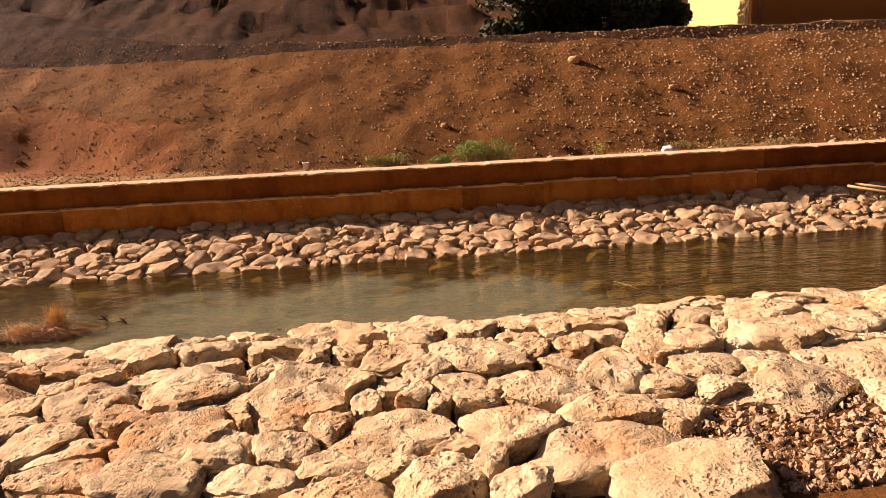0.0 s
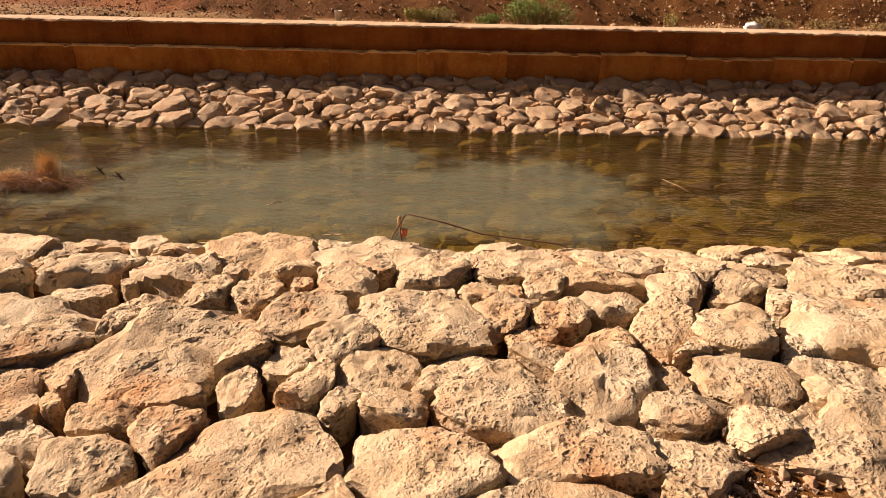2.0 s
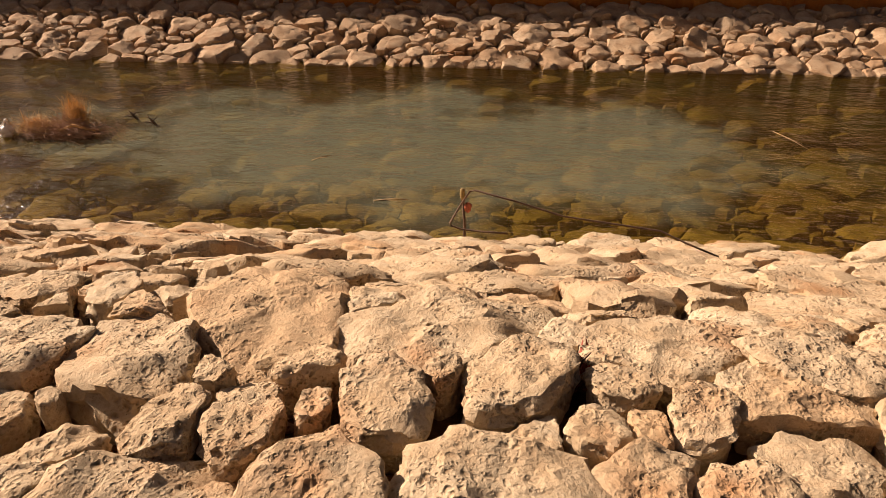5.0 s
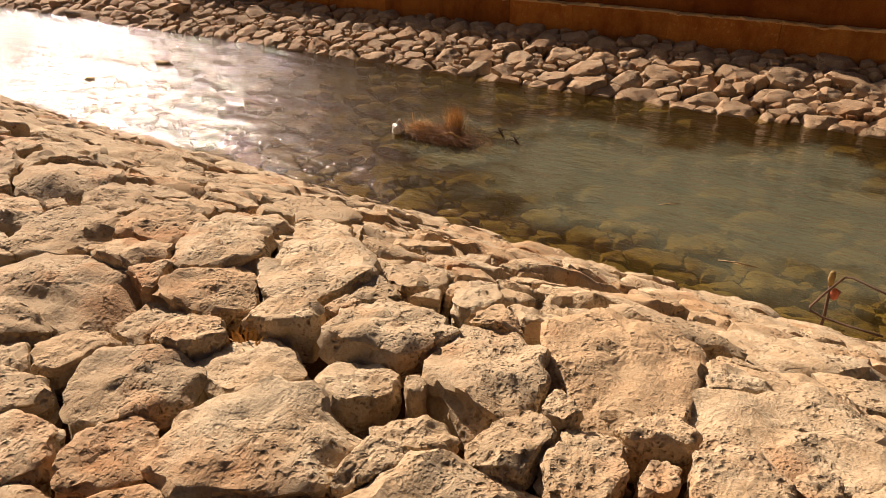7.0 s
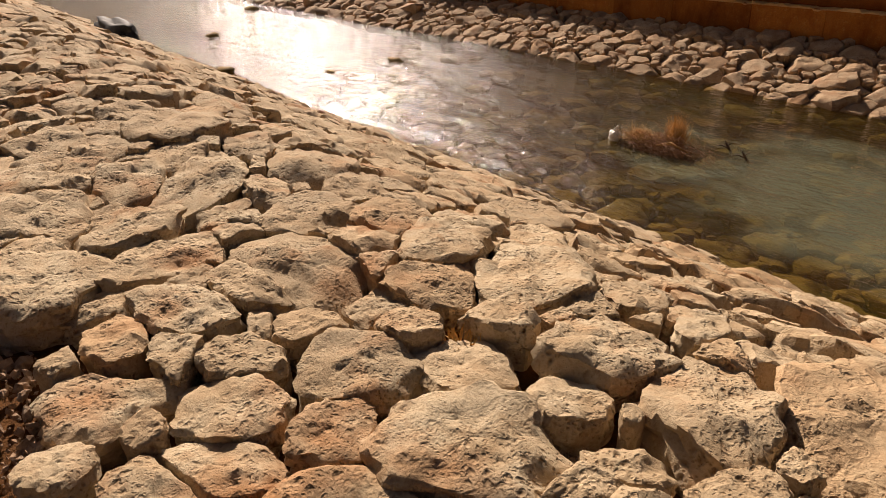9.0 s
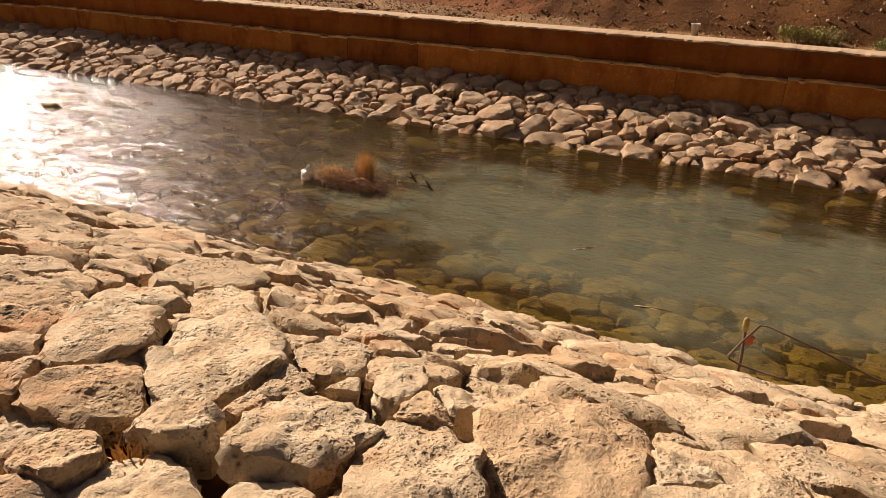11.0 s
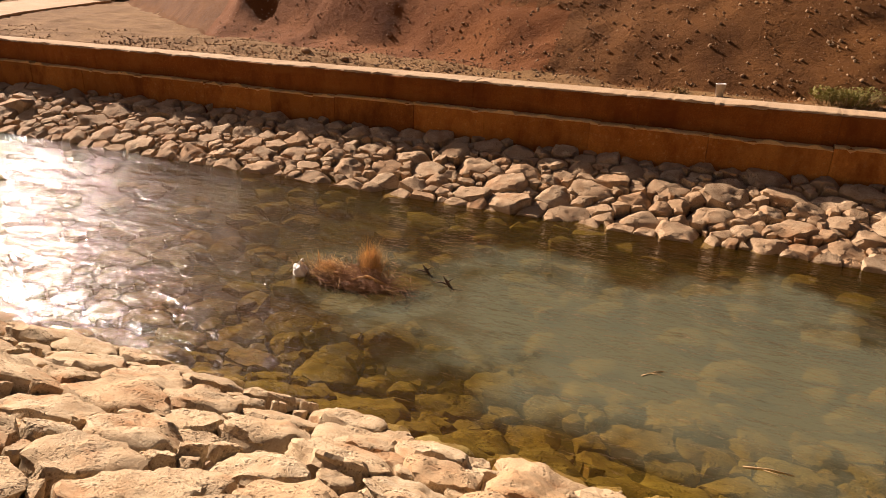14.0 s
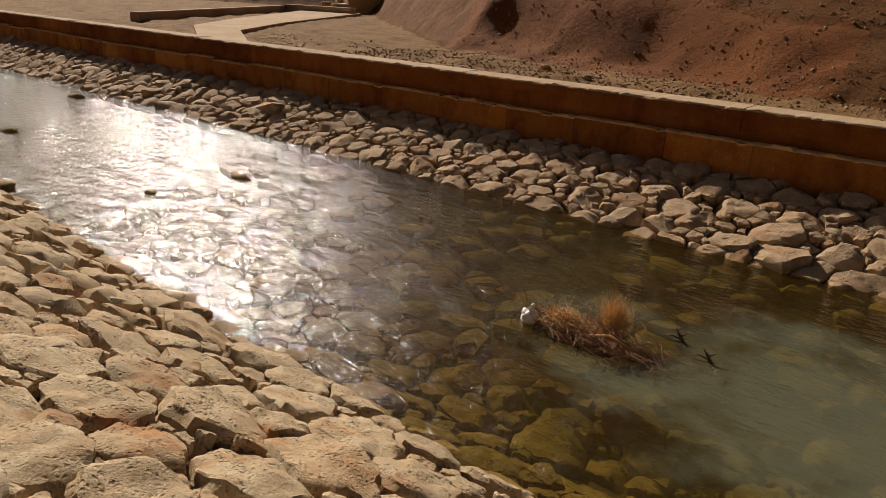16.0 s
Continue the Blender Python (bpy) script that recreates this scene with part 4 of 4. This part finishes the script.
# dark bundle at the far end of the near bank and stones breaking the water
bundle = thing("black_bundle", -19.8, 7.55, 0.3, "crumpled black plastic sheet lying at the water's edge", "plastic sheet")
part("sheet", lump(1.5, 0.35, 0.28, rng, 0.5), BLACK, bundle)
for x, y, r in ((-12.2, 11.0, 0.13), (-22.3, 12.5, 0.2), (-18.6, 9.6, 0.18), (-12.4, 9.5, 0.08), (-14.2, 8.0, 0.2)):
    t = thing("wet_rock", x, y, 0.0, "dark wet rock breaking the surface of the stream", "rock", "rocks in the stream")
    part("rock_body", lump(r * 1.6, r * 0.8, r * 0.5, rng, 0.5, 2), WET_STONE, t)

# terrace at the far left: a pale path and a low kerb
rows = [(-20.5, 16.0), (-24.0, 18.0), (-28.0, 22.5), (-31.0, 27.0), (-33.6, 31.3)]
bm = bmesh.new()
edge = []
for x, y in rows:
    w = 1.3 + 0.06 * (y - 16)
    edge.append([bm.verts.new((x + dx, y, land_z(x, y) + dz)) for dx, dz in ((-w, -0.1), (-w, 0.10), (w, 0.10), (w, -0.1))])
for a, b in zip(edge, edge[1:]):
    for k in range(3):
        bm.faces.new((a[k], b[k], b[k + 1], a[k + 1]))
me = bpy.data.meshes.new("path")
bm.to_mesh(me)
bm.free()
me.materials.append(DUST)
tagged(new("path", me), "pale dusty path leading away from the wall", "path", kind="structure")


def kerb(x0, y0, x1, y1, h, label):
    ob = thing("kerb", x0, y0, land_z(x0, y0), label, "kerb", "low kerbs on the terrace")
    n = Vector((y0 - y1, x1 - x0, 0)).normalized() * 0.22
    bm = bmesh.new()
    base = [Vector((0, 0, -0.2)), Vector((x1 - x0, y1 - y0, -0.2))]
    v = [bm.verts.new(p + o + Vector((0, 0, z))) for p in base for o, z in ((-n, 0), (-n * 0.9, h + 0.2), (n * 0.9, h + 0.2), (n, 0))]
    for k in range(4):
        bm.faces.new((v[k], v[(k + 1) % 4], v[4 + (k + 1) % 4], v[4 + k]))
    bm.faces.new(v[3::-1])
    bm.faces.new(v[4:])
    part("kerb_body", bm, DUST, ob)


kerb(-30.5, 18.4, -37.0, 30.5, 0.35, "low pale cement kerb beside the path")
kerb(-37.0, 30.5, -31.5, 30.9, 0.35, "low pale cement kerb across the terrace")

# on the plateau: a house and dark trees
house = thing("house", 17.8, 32.0, 4.4, "single ochre rendered house on top of the embankment", "house")


def box(x0, x1, y0, y1, z0, z1, bevel=0.02):
    bm = bmesh.new()
    bmesh.ops.create_cube(bm, size=1.0)
    for v in bm.verts:
        v.co = Vector(((x0 + x1) / 2 + v.co.x * (x1 - x0), (y0 + y1) / 2 + v.co.y * (y1 - y0), (z0 + z1) / 2 + v.co.z * (z1 - z0)))
    bmesh.ops.bevel(bm, geom=bm.edges[:], offset=bevel, segments=2, affect="EDGES")
    return bm


part("front_wall", box(0, 11, 0, 0.25, 0, 4.2), BOUNCE_ORANGE, house, "rendered front wall, bounce light put into its orange colour")
part("side_wall", box(-0.003, 0.25, 0.253, 6.5, 0, 4.2), OCHRE, house)
part("back_wall", box(0, 11, 6.503, 6.75, 0, 4.2), OCHRE, house)
part("end_wall", box(10.75, 11.003, 0.253, 6.5, 0, 4.2), OCHRE, house)
part("roof", box(-0.15, 11.15, -0.15, 6.9, 4.203, 4.5), DUST, house, "flat pale roof slab")
part("corner_pipe", tube(bmesh.new(), [(0.35, -0.06, 0), (0.35, -0.06, 4.2)], [0.05, 0.05], 10), DUST, house)


# stepped stair at the end of the path
stair = thing("stair", -34.0, 31.5, 1.46, "pale cement stair between stepped ochre masonry side walls", "stair")
stair.matrix_basis = pose(-34.0, 31.5, 1.46, 0, 0, -30)
for side in (0.0, -3.4):
    for i in range(5):
        part("side_block", box(side, side + 0.6, i * 0.85 + 0.004, i * 0.85 + 0.85, -0.3, 0.42 * (i + 1) + 0.04, 0.03), OCHRE, stair, "ochre masonry block")
        part("cap_slab", box(side - 0.05, side + 0.65, i * 0.85 - 0.04, i * 0.85 + 0.83, 0.42 * (i + 1) + 0.043, 0.42 * (i + 1) + 0.11, 0.015), DUST, stair, "pale cap slab")
for i in range(11):
    part("tread", box(-2.795, -0.005, i * 0.385, i * 0.385 + 0.382, -0.3, 0.17 * (i + 1), 0.015), DUST, stair)
part("landing", box(-2.9, 0.6, 4.26, 7.4, -0.3, 1.9, 0.02), DUST, stair)


def tree(x, y, h, w, label):
    z = land_z(x, y)
    ob = thing("tree", x, y, z - 0.1, label, "tree", "dark trees on the plateau")
    bm = tube(bmesh.new(), [(0, 0, 0), (0.1, 0.05, h * 0.3), (-0.05, 0.1, h * 0.6)], [0.22, 0.16, 0.08], 8)
    for _ in range(7):
        a, s = rng.uniform(0, 6.28), rng.uniform(0.5, 0.9)
        tube(bm, [(0.05, 0.05, h * 0.28), (w * 0.5 * s * math.cos(a), w * 0.5 * s * math.sin(a), h * 0.45), (w * s * math.cos(a), w * s * math.sin(a), h * rng.uniform(0.45, 0.8))], [0.09, 0.05, 0.02], 5)
    part("trunk", bm, BARK, ob)
    bm = bmesh.new()
    blobs = [(rng.uniform(-1, 1) * w * 0.75, rng.uniform(-1, 1) * w * 0.6, h * rng.uniform(0.12, 0.95), w * rng.uniform(0.25, 0.45)) for _ in range(26)]
    for _ in range(11000):
        bx, by, bz, br = rng.choice(blobs)
        d = Vector((rng.gauss(0, 1), rng.gauss(0, 1), rng.gauss(0, 1))).normalized() * br * rng.uniform(0.6, 1.05)
        c = Vector((bx, by, max(0.15, bz + d.z))) + Vector((d.x, d.y, 0))
        u = Vector((rng.uniform(-1, 1), rng.uniform(-1, 1), rng.uniform(-1, 1))).normalized()
        v = u.orthogonal().normalized() * 0.06
        bm.faces.new([bm.verts.new(c + p) for p in (-u * 0.14, v * 1.3, u * 0.14, -v * 1.3)])
    part("crown", bm, DARK_LEAF, ob)


tree(7.2, 31.5, 4.5, 2.4, "dense dark green tree behind the embankment's edge")
tree(10.6, 32.5, 5.5, 2.8, "tall dense dark tree beside the ochre house")
tree(13.4, 33.4, 5.0, 2.0, "dark leafy tree in shade beside the house")
